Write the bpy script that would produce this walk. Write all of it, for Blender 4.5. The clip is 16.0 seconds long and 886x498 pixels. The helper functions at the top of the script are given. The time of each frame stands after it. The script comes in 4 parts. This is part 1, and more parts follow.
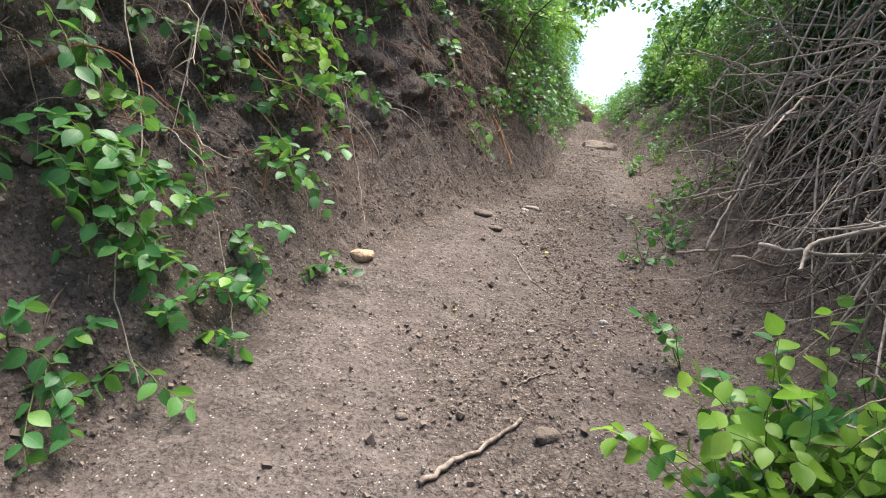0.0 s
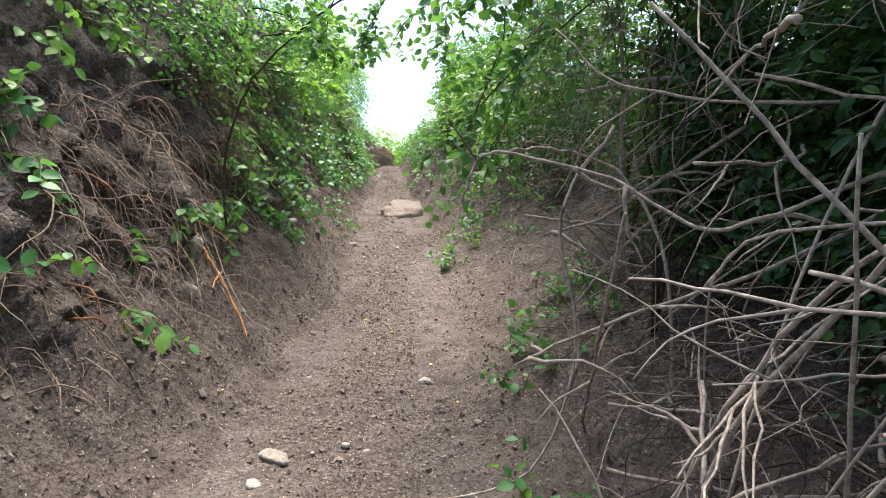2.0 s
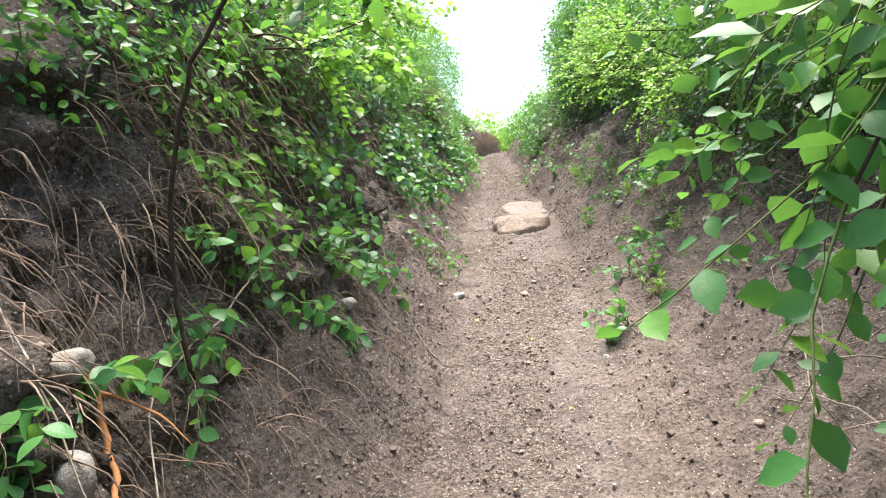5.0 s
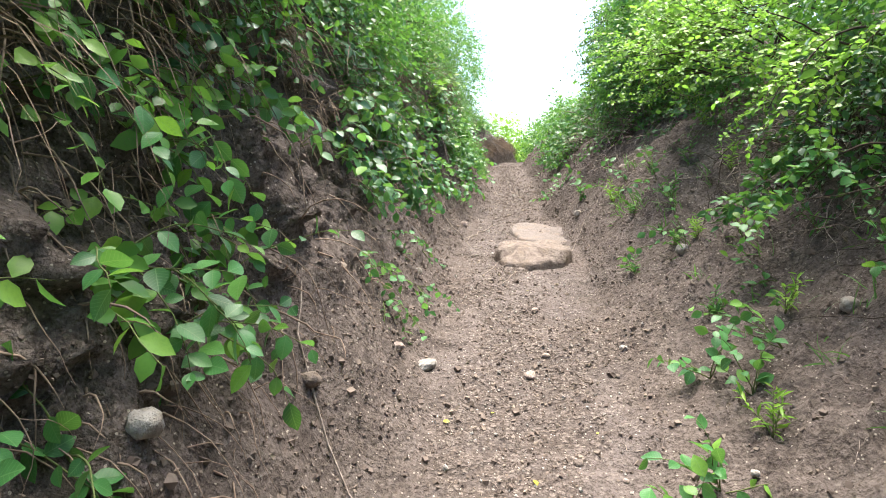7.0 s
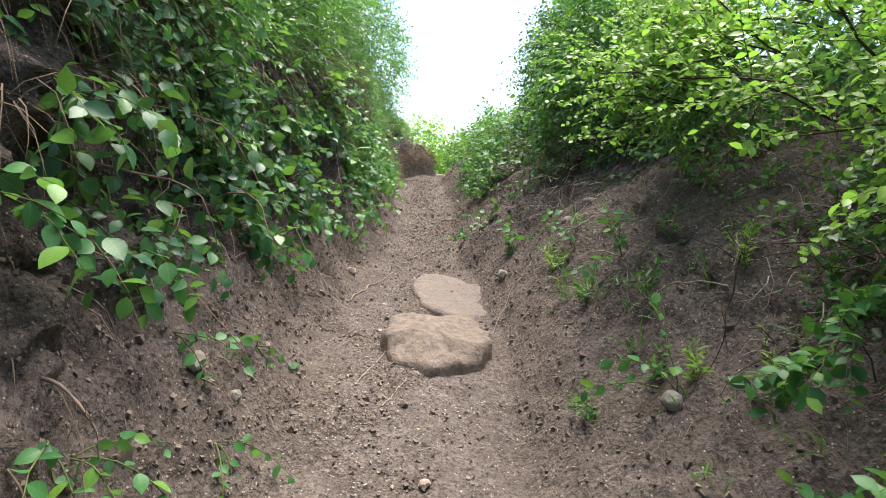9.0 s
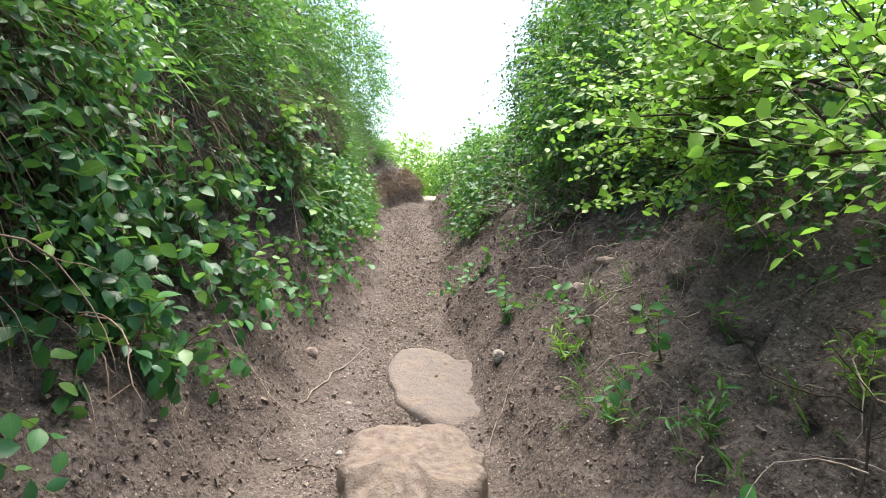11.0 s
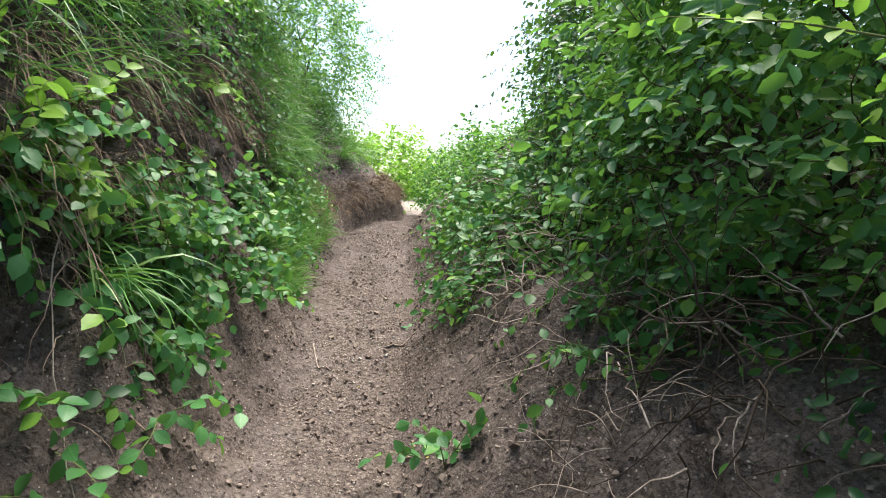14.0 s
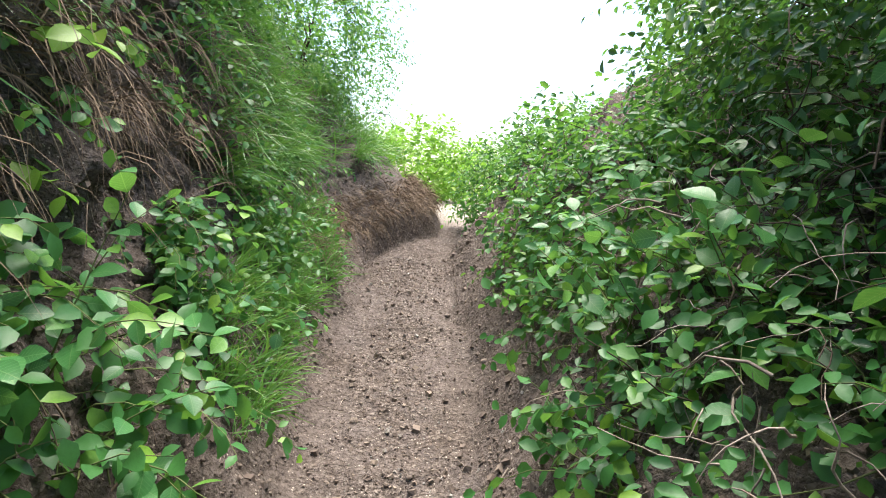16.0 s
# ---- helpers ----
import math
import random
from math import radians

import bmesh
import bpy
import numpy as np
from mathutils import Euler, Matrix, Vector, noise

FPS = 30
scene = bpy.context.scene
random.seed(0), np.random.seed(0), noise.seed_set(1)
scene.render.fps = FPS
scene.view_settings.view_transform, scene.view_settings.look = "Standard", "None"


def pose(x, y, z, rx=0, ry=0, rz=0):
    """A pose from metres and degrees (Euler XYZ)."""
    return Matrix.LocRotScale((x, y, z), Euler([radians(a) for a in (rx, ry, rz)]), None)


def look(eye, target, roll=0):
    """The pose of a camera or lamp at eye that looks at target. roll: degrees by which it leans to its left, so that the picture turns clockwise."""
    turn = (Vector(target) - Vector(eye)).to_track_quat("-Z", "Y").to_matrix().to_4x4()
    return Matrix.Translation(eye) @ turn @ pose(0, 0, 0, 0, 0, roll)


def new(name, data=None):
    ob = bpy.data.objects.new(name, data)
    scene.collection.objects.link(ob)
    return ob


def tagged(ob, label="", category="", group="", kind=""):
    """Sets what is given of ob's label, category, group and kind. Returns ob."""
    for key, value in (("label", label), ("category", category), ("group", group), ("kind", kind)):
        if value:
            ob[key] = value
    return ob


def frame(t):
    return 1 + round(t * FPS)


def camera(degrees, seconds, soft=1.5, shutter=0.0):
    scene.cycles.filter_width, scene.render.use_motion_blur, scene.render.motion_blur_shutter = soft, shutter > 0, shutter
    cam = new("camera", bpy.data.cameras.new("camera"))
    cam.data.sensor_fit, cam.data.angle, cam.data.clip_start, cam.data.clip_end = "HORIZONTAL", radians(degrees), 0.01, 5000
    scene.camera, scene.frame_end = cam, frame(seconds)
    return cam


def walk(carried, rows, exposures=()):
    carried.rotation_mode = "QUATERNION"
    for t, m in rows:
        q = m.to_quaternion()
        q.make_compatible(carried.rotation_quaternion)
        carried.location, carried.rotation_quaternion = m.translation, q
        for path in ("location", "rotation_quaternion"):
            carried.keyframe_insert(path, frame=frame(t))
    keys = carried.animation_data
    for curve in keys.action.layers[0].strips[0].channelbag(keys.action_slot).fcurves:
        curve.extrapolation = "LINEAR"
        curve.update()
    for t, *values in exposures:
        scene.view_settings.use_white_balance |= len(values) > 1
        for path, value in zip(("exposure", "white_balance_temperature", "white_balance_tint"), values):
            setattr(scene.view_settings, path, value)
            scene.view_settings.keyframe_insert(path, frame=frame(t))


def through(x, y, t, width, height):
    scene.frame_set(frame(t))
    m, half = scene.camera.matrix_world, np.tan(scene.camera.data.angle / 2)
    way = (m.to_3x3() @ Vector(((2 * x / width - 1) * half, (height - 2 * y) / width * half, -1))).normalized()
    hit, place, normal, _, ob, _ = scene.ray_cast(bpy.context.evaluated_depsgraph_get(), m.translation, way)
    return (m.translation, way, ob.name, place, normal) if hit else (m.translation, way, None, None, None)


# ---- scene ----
cam = camera(73.0, 16.0, soft=1.0)
# seconds, eye (metres), yaw, pitch and roll (degrees)
PATH = [
    (0.0, -0.003, 0.031, 1.707, 12.82, -8.06, 8.06),
    (0.5, -0.008, 0.608, 1.871, 8.19, -6.54, 6.36),
    (1.0, 0.196, 1.349, 2.048, 1.79, -5.86, 4.54),
    (1.5, -0.007, 2.438, 2.229, 1.72, -5.93, 1.44),
    (2.0, 0.148, 2.621, 2.586, -3.21, -4.51, 0.20),
    (2.5, 0.067, 3.258, 2.576, -1.29, -3.22, -2.13),
    (3.0, 0.164, 3.797, 2.833, -0.20, -3.80, -2.59),
    (3.5, 0.243, 3.889, 2.912, -3.24, -3.19, -0.81),
    (4.0, 0.274, 4.467, 2.851, 0.32, -3.42, -1.75),
    (4.2, 0.227, 4.682, 2.880, 2.23, -4.50, -4.11),
    (6.3, -0.064, 5.568, 2.960, 11.79, -6.41, -5.35),
    (6.5, -0.067, 5.885, 2.881, 10.61, -5.80, -4.50),
    (7.0, -0.035, 6.710, 2.932, 7.84, -5.38, 0.60),
    (7.5, 0.048, 7.411, 3.084, 3.51, -5.67, 5.19),
    (8.0, 0.253, 7.459, 3.195, -0.64, -4.24, 8.48),
    (8.5, 0.127, 7.889, 3.129, -0.60, -4.78, 7.74),
    (9.0, 0.009, 8.359, 3.279, -0.07, -5.34, 5.98),
    (9.2, 0.035, 8.415, 3.335, -0.87, -4.97, 5.53),
    (11.3, 0.108, 9.403, 3.610, 0.14, -4.23, 2.37),
    (11.5, 0.128, 9.500, 3.619, 0.20, -3.91, 1.26),
    (12.0, 0.208, 10.038, 3.628, 0.37, -3.24, -0.31),
    (12.5, 0.223, 10.407, 3.694, -0.45, -4.04, 0.67),
    (13.0, 0.326, 10.859, 3.602, -0.60, -3.96, 2.75),
    (13.5, 0.413, 11.238, 3.697, -0.86, -5.06, 5.06),
    (14.0, 0.253, 11.697, 3.980, -0.36, -5.51, 5.16),
    (14.5, 0.104, 12.084, 3.970, 1.05, -5.36, 3.91),
    (15.0, 0.135, 12.411, 3.842, 2.38, -5.24, 2.49),
    (15.5, 0.143, 13.077, 3.894, 2.77, -5.96, 2.63),
    (16.0, 0.005, 13.564, 4.111, 2.13, -6.48, 2.79),
]
STOPS = 2.4
walk(cam, [(t, pose(x, y, z, 90 + p, 0, w) @ pose(0, 0, 0, 0, 0, r)) for t, x, y, z, w, p, r in PATH],
     [(t, STOPS + s, 6750, 10) for t, s in ((0.0, -0.22), (1.0, -0.22), (2.0, 0.0), (2.5, 0.05), (3.0, 0.15), (4.0, 0.45), (6.5, 0.44), (7.0, 0.3),
                                            (8.0, -0.3), (9.0, -0.22), (11.5, -0.06), (12.0, -0.03), (13.0, -0.2), (14.5, -0.18), (16.0, -0.1))])
# ---- light ----
world = bpy.data.worlds.new("sky")
scene.world = world
world.use_nodes = True
wn = world.node_tree.nodes
sky = wn.new("ShaderNodeTexSky")
sky.sky_type = "NISHITA"
sky.sun_disc = False
sky.sun_elevation, sky.sun_rotation = radians(72), radians(4)
sky.air_density, sky.dust_density, sky.ozone_density = 1.0, 2.0, 2.0
wn["Background"].inputs["Strength"].default_value = 0.09
world.node_tree.links.new(sky.outputs[0], wn["Background"].inputs["Color"])
sun = new("sun", bpy.data.lights.new("sun", "SUN"))
sun.data.energy, sun.data.angle, sun.data.color = 3.0, radians(45), (1.0, 0.96, 0.9)
sun.matrix_world = look((0, 0, 0), (-0.02, -0.30, -0.95))


# ---- materials ----
class Nodes:
    """A short way to write a node material."""

    def __init__(self, name):
        self.mat = bpy.data.materials.new(name)
        self.mat.use_nodes = True
        self.tree = self.mat.node_tree
        self.bsdf = self.tree.nodes["Principled BSDF"]
        self.out = self.tree.nodes["Material Output"]

    def node(self, kind, **props):
        n = self.tree.nodes.new(kind)
        for key, value in props.items():
            setattr(n, key, value)
        return n

    def link(self, a, b):
        self.tree.links.new(a, b)

    def coords(self, local=False):
        if local:
            return self.node("ShaderNodeTexCoord").outputs["Object"]
        return self.node("ShaderNodeNewGeometry").outputs["Position"]

    def noise(self, co, scale, detail=4.0, rough=0.6):
        n = self.node("ShaderNodeTexNoise")
        n.inputs["Scale"].default_value = scale
        n.inputs["Detail"].default_value = detail
        n.inputs["Roughness"].default_value = rough
        self.link(co, n.inputs["Vector"])
        return n.outputs["Fac"]

    def voronoi(self, co, scale, feature="F1"):
        n = self.node("ShaderNodeTexVoronoi", feature=feature)
        n.inputs["Scale"].default_value = scale
        self.link(co, n.inputs["Vector"])
        return n

    def ramp(self, fac, stops):
        n = self.node("ShaderNodeValToRGB")
        e = n.color_ramp.elements
        while len(e) < len(stops):
            e.new(0.5)
        for item, (pos, col) in zip(e, stops):
            item.position, item.color = pos, (*col, 1)
        self.link(fac, n.inputs["Fac"])
        return n.outputs["Color"]

    def mix(self, fac, a, b, blend="MIX"):
        n = self.node("ShaderNodeMix", data_type="RGBA", blend_type=blend)
        for sock, v in ((n.inputs[0], fac), (n.inputs[6], a), (n.inputs[7], b)):
            if isinstance(v, (int, float)):
                sock.default_value = v
            elif isinstance(v, tuple):
                sock.default_value = (*v, 1)
            else:
                self.link(v, sock)
        return n.outputs[2]

    def maths(self, op, a, b=0.0):
        n = self.node("ShaderNodeMath", operation=op)
        for sock, v in zip(n.inputs, (a, b)):
            if isinstance(v, (int, float)):
                sock.default_value = v
            else:
                self.link(v, sock)
        return n.outputs[0]

    def bump(self, height, strength, distance, base=None):
        n = self.node("ShaderNodeBump")
        n.inputs["Strength"].default_value, n.inputs["Distance"].default_value = strength, distance
        self.link(height, n.inputs["Height"])
        if base is not None:
            self.link(base, n.inputs["Normal"])
        return n.outputs["Normal"]

    def finish(self, color, rough=0.9, normal=None, spec=0.3):
        if isinstance(color, tuple):
            self.bsdf.inputs["Base Color"].default_value = (*color, 1)
        else:
            self.link(color, self.bsdf.inputs["Base Color"])
        if isinstance(rough, (int, float)):
            self.bsdf.inputs["Roughness"].default_value = rough
        else:
            self.link(rough, self.bsdf.inputs["Roughness"])
        self.bsdf.inputs["Specular IOR Level"].default_value = spec
        if normal is not None:
            self.link(normal, self.bsdf.inputs["Normal"])
        return self.mat


def soil_material():
    m = Nodes("soil")
    co = m.coords()
    patchy = m.node("ShaderNodeAttribute", attribute_name="loose").outputs["Fac"]
    loose = m.maths("MULTIPLY", m.maths("ADD", m.maths("MULTIPLY", patchy, 0.45), 0.32), m.ramp(m.noise(co, 14, 4, 0.65), [(0.36, (0.35,) * 3), (0.58, (1, 1, 1))]))
    big, mid, fine = m.noise(co, 1.1, 3), m.noise(co, 7, 6, 0.62), m.noise(co, 60, 5, 0.7)
    grit = m.noise(co, 230, 2, 0.6)
    # damp clay, trodden smooth
    clay = m.ramp(mid, [(0.28, (0.062, 0.051, 0.046)), (0.5, (0.114, 0.096, 0.087)), (0.74, (0.174, 0.149, 0.136))])
    clay = m.mix(m.ramp(big, [(0.4, (0, 0, 0)), (0.62, (0.8,) * 3)]), clay, m.mix(0.5, clay, (0.155, 0.128, 0.118)))
    clay = m.mix(m.ramp(fine, [(0.38, (0.9,) * 3), (0.52, (0, 0, 0))]), clay, (0.05, 0.039, 0.034))
    clay = m.mix(m.ramp(m.noise(co, 22, 5, 0.7), [(0.58, (0, 0, 0)), (0.72, (0.6,) * 3)]), clay, (0.21, 0.175, 0.158))
    # loose tan crumbs and grit
    grains, lumps = m.voronoi(co, 130), m.voronoi(co, 48)
    tone, ltone = m.node("ShaderNodeSeparateColor"), m.node("ShaderNodeSeparateColor")
    m.link(grains.outputs["Color"], tone.inputs[0])
    m.link(lumps.outputs["Color"], ltone.inputs[0])
    crumbs = m.ramp(m.maths("ADD", m.maths("MULTIPLY", tone.outputs[0], 0.5), m.maths("MULTIPLY", ltone.outputs[0], 0.5)),
                    [(0.1, (0.062, 0.048, 0.040)), (0.5, (0.145, 0.116, 0.098)), (0.9, (0.27, 0.225, 0.19))])
    # gaps between lumps darkened: the shade in them is put into the colour
    gaps = m.ramp(lumps.outputs["Distance"], [(0.40, (0, 0, 0)), (0.70, (0.85,) * 3)])
    crumbs = m.mix(gaps, crumbs, (0.06, 0.045, 0.036))
    crumbs = m.mix(m.ramp(fine, [(0.36, (0.8,) * 3), (0.5, (0, 0, 0))]), crumbs, (0.055, 0.042, 0.034))
    col = m.mix(loose, clay, crumbs)
    specks = m.voronoi(co, 80)
    sep = m.node("ShaderNodeSeparateColor")
    m.link(specks.outputs["Color"], sep.inputs[0])
    pick = m.maths("MULTIPLY", m.maths("LESS_THAN", specks.outputs["Distance"], 0.3), m.maths("GREATER_THAN", sep.outputs[0], 0.90))
    col = m.mix(m.maths("MULTIPLY", pick, 0.8), col, (0.36, 0.32, 0.27))
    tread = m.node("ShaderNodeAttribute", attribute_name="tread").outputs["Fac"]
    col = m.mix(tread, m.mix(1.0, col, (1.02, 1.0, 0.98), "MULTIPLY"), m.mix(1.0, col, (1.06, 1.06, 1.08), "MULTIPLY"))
    # past the brow the soil is paler: sunlight put into its colour
    xyz = m.node("ShaderNodeSeparateXYZ")
    m.link(co, xyz.inputs[0])
    far = m.ramp(m.maths("MULTIPLY", m.maths("SUBTRACT", xyz.outputs["Y"], 20.0), 0.6), [(0.0, (0, 0, 0)), (1.0, (1, 1, 1))])
    col = m.mix(far, col, m.mix(mid, (0.24, 0.205, 0.17), (0.34, 0.30, 0.25)))
    n = m.bump(mid, 0.9, 0.05)
    n = m.bump(fine, 0.9, 0.014, n)
    n = m.bump(grit, 0.5, 0.003, n)
    n = m.bump(m.maths("MULTIPLY", loose, m.maths("SUBTRACT", 1.0, lumps.outputs["Distance"])), 1.0, 0.016, n)
    n = m.bump(m.maths("MULTIPLY", loose, m.maths("SUBTRACT", 1.0, grains.outputs["Distance"])), 0.8, 0.006, n)
    n = m.bump(pick, 0.4, 0.004, n)
    return m.finish(col, m.ramp(fine, [(0.3, (0.85,) * 3), (0.7, (1.0,) * 3)]), n, 0.06)


def leaf_material(name, dark, light, yellow, single=False, gloss=0.38, through=0.3):
    m = Nodes(name)
    if single:
        rand = m.node("ShaderNodeObjectInfo").outputs["Random"]
    else:
        rand = m.node("ShaderNodeNewGeometry").outputs["Random Per Island"]
    co = m.coords()
    patch = m.noise(co, 1.6, 2)
    blot = m.noise(co, 120, 3)
    col = m.ramp(rand, [(0.0, dark), (0.5, light), (0.78, light), (1.0, yellow)])
    col = m.mix(m.ramp(patch, [(0.35, (0, 0, 0)), (0.7, (0.55,) * 3)]), col, light)
    col = m.mix(m.ramp(blot, [(0.45, (0, 0, 0)), (0.75, (0.35,) * 3)]), col, dark)
    n = m.bump(m.noise(co, 260, 2), 0.25, 0.002)
    if single:
        # midrib and side veins
        xyz = m.node("ShaderNodeSeparateXYZ")
        m.link(m.coords(True), xyz.inputs[0])
        across = m.maths("ABSOLUTE", xyz.outputs["X"])
        rib = m.maths("LESS_THAN", across, 0.012)
        wave = m.maths("SINE", m.maths("MULTIPLY", m.maths("SUBTRACT", xyz.outputs["Y"], m.maths("MULTIPLY", across, 0.8)), 52.0))
        vein = m.maths("MULTIPLY", m.maths("GREATER_THAN", wave, 0.9), 0.35)
        col = m.mix(m.maths("MAXIMUM", m.maths("MULTIPLY", rib, 0.6), vein), col, m.mix(0.5, light, (0.25, 0.36, 0.14)))
        n = m.bump(m.maths("MAXIMUM", rib, vein), 0.35, 0.004, n)
    m.finish(col, gloss, n, 0.3)
    trans = m.node("ShaderNodeBsdfTranslucent")
    warm = m.mix(0.55, col, (0.20, 0.42, 0.05))
    m.link(warm, trans.inputs["Color"])
    blend = m.node("ShaderNodeMixShader")
    blend.inputs[0].default_value = through
    m.link(m.bsdf.outputs[0], blend.inputs[1])
    m.link(trans.outputs[0], blend.inputs[2])
    m.link(blend.outputs[0], m.out.inputs["Surface"])
    return m.mat


def bark_material(name, dark, light, scale=40.0):
    m = Nodes(name)
    co = m.coords()
    grain, fine = m.noise(co, scale, 4), m.noise(co, scale * 6, 3)
    rand = m.node("ShaderNodeNewGeometry").outputs["Random Per Island"]
    col = m.ramp(grain, [(0.3, dark), (0.65, light)])
    col = m.mix(m.maths("MULTIPLY", rand, 0.5), col, dark)
    col = m.mix(m.ramp(fine, [(0.5, (0, 0, 0)), (0.7, (0.4,) * 3)]), col, dark)
    n = m.bump(fine, 0.6, 0.002, m.bump(grain, 0.5, 0.004))
    return m.finish(col, 0.9, n, 0.08)


def stone_material(name, dark, light):
    m = Nodes(name)
    co = m.coords()
    rand = m.node("ShaderNodeObjectInfo").outputs["Random"]
    mid, fine = m.noise(co, 22, 5), m.noise(co, 180, 3)
    col = m.ramp(mid, [(0.3, dark), (0.7, light)])
    col = m.mix(m.maths("MULTIPLY", rand, 0.5), col, m.mix(0.5, dark, light))
    col = m.mix(m.ramp(m.noise(co, 8, 3), [(0.48, (0, 0, 0)), (0.66, (0.7,) * 3)]), col, (0.2, 0.155, 0.12))
    n = m.bump(fine, 0.9, 0.004, m.bump(m.noise(co, 60, 4, 0.7), 0.9, 0.012, m.bump(mid, 0.9, 0.02)))
    return m.finish(col, 0.9, n, 0.12)


def crumb_material():
    m = Nodes("soil_crumb")
    rand = m.node("ShaderNodeNewGeometry").outputs["Random Per Island"]
    col = m.ramp(rand, [(0.0, (0.10, 0.078, 0.066)), (0.6, (0.155, 0.122, 0.103)), (1.0, (0.23, 0.185, 0.15))])
    col = m.mix(m.ramp(m.noise(m.coords(), 160, 3), [(0.4, (0, 0, 0)), (0.7, (0.4,) * 3)]), col, (0.11, 0.087, 0.074))
    return m.finish(col, 1.0, None, 0.05)


SOIL = soil_material()
CRUMB = crumb_material()
LEAF = leaf_material("leaf_green", (0.012, 0.060, 0.020), (0.052, 0.180, 0.045), (0.19, 0.34, 0.035), gloss=0.42, through=0.38)
LEAF_ONE = leaf_material("leaf_broad", (0.014, 0.072, 0.028), (0.056, 0.195, 0.055), (0.19, 0.36, 0.04), single=True, gloss=0.36, through=0.36)
LEAF_LIME = leaf_material("leaf_lime", (0.09, 0.21, 0.026), (0.19, 0.35, 0.046), (0.30, 0.43, 0.055), through=0.52)
LEAF_FRESH = leaf_material("leaf_fresh", (0.04, 0.13, 0.03), (0.11, 0.27, 0.045), (0.24, 0.39, 0.05), through=0.45)
LEAF_IVY = leaf_material("leaf_ivy", (0.009, 0.045, 0.020), (0.034, 0.120, 0.042), (0.12, 0.25, 0.035), gloss=0.34, through=0.26)
# leaf_green darkened to put shade into the colour; also the evergreen's own tone
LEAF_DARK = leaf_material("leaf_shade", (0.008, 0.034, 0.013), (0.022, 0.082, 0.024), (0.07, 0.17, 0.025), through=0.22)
GRASS = leaf_material("grass_blade", (0.05, 0.14, 0.035), (0.105, 0.245, 0.06), (0.22, 0.29, 0.09))
STRAW = bark_material("dry_grass", (0.11, 0.078, 0.055), (0.27, 0.20, 0.14), 25)
TWIG = bark_material("dead_wood", (0.115, 0.088, 0.072), (0.42, 0.35, 0.295), 42)
TWIG_PALE = bark_material("pale_dead_wood", (0.17, 0.135, 0.11), (0.54, 0.46, 0.395), 42)
BARK = bark_material("bark", (0.035, 0.026, 0.020), (0.09, 0.068, 0.05), 35)
STEM = bark_material("green_stem", (0.08, 0.11, 0.04), (0.16, 0.17, 0.07), 30)
ROOT = bark_material("root", (0.13, 0.062, 0.035), (0.33, 0.16, 0.085), 30)
ROOTLET = bark_material("fine_root", (0.14, 0.10, 0.078), (0.34, 0.25, 0.19), 30)
ROOT_PALE = bark_material("pale_root", (0.24, 0.19, 0.15), (0.45, 0.38, 0.31), 30)
STONE = stone_material("stone_grey", (0.22, 0.20, 0.18), (0.42, 0.39, 0.35))
STONE_TAN = stone_material("stone_tan", (0.20, 0.15, 0.125), (0.37, 0.30, 0.26))
STONE_DUST = stone_material("stone_dusty", (0.135, 0.112, 0.10), (0.19, 0.16, 0.145))
STONE_ROCK = stone_material("stone_split", (0.095, 0.07, 0.057), (0.22, 0.182, 0.158))
STONE_CHALK = stone_material("stone_orange", (0.38, 0.25, 0.16), (0.56, 0.41, 0.29))
STONE_BROWN = stone_material("stone_brown", (0.10, 0.08, 0.068), (0.19, 0.155, 0.135))

# ---- numbers of the place ----
rng = np.random.default_rng(7)


def curve_of(ys, vs):
    def f(y):
        return np.interp(y, ys, vs)
    return f


centre = curve_of([-5, 5, 12, 14, 16, 17.5, 18.6, 19.3, 20.5, 24, 60], [0, 0, -0.06, -0.12, -0.22, -0.33, -0.42, -0.25, 0.15, 0.6, 2])
rise = curve_of([-60, -5, -0.5, 2, 4.5, 7, 9.5, 12, 14.5, 17, 19, 20, 24, 60, 500],
                [-8, -1.2, 0.06, 0.80, 1.34, 1.58, 2.05, 2.42, 2.78, 3.19, 3.52, 3.6, 3.68, 3.8, 3.8])
toe_left = curve_of([-5, 0, 2.5, 3.5, 4.7, 5.5, 7, 9, 13, 15, 16.5, 18.3, 18.9, 19.4, 20.4, 21], [1.35, 1.35, 1.3, 1.15, 0.85, 0.72, 0.6, 0.45, 0.5, 0.38, 0.36, 0.42, 0.3, 0.1, 0.35, 1.0])
toe_right = curve_of([-5, 0, 5, 8, 10, 12, 14, 16, 19], [0.6, 0.55, 0.5, 0.5, 0.48, 0.4, 0.32, 0.28, 0.3])
BANK_L = ([0, .15, .35, .5, .65, .8, .95, 1.3, 2.5, 8, 40], [0, .12, .40, .65, .95, 1.55, 2.2, 2.7, 3.0, 3.2, 3.2])
BANK_END = ([0, .06, .12, .3, 1, 2, 3, 8, 40], [0, .18, .28, .42, 1.0, 2.1, 2.5, 2.7, 2.7])
BANK_R0 = ([0, .4, .9, 1.4, 2.0, 3, 8, 40], [0, .12, .40, .90, 1.5, 2.0, 2.3, 2.3])
BANK_R1 = ([0, .15, .4, .6, .9, 1.5, 2.5, 8, 40], [0, .20, .50, .75, 1.0, 1.5, 2.0, 2.2, 2.2])


def step(a, b, x):
    t = np.clip((x - a) / (b - a), 0, 1)
    return t * t * (3 - 2 * t)


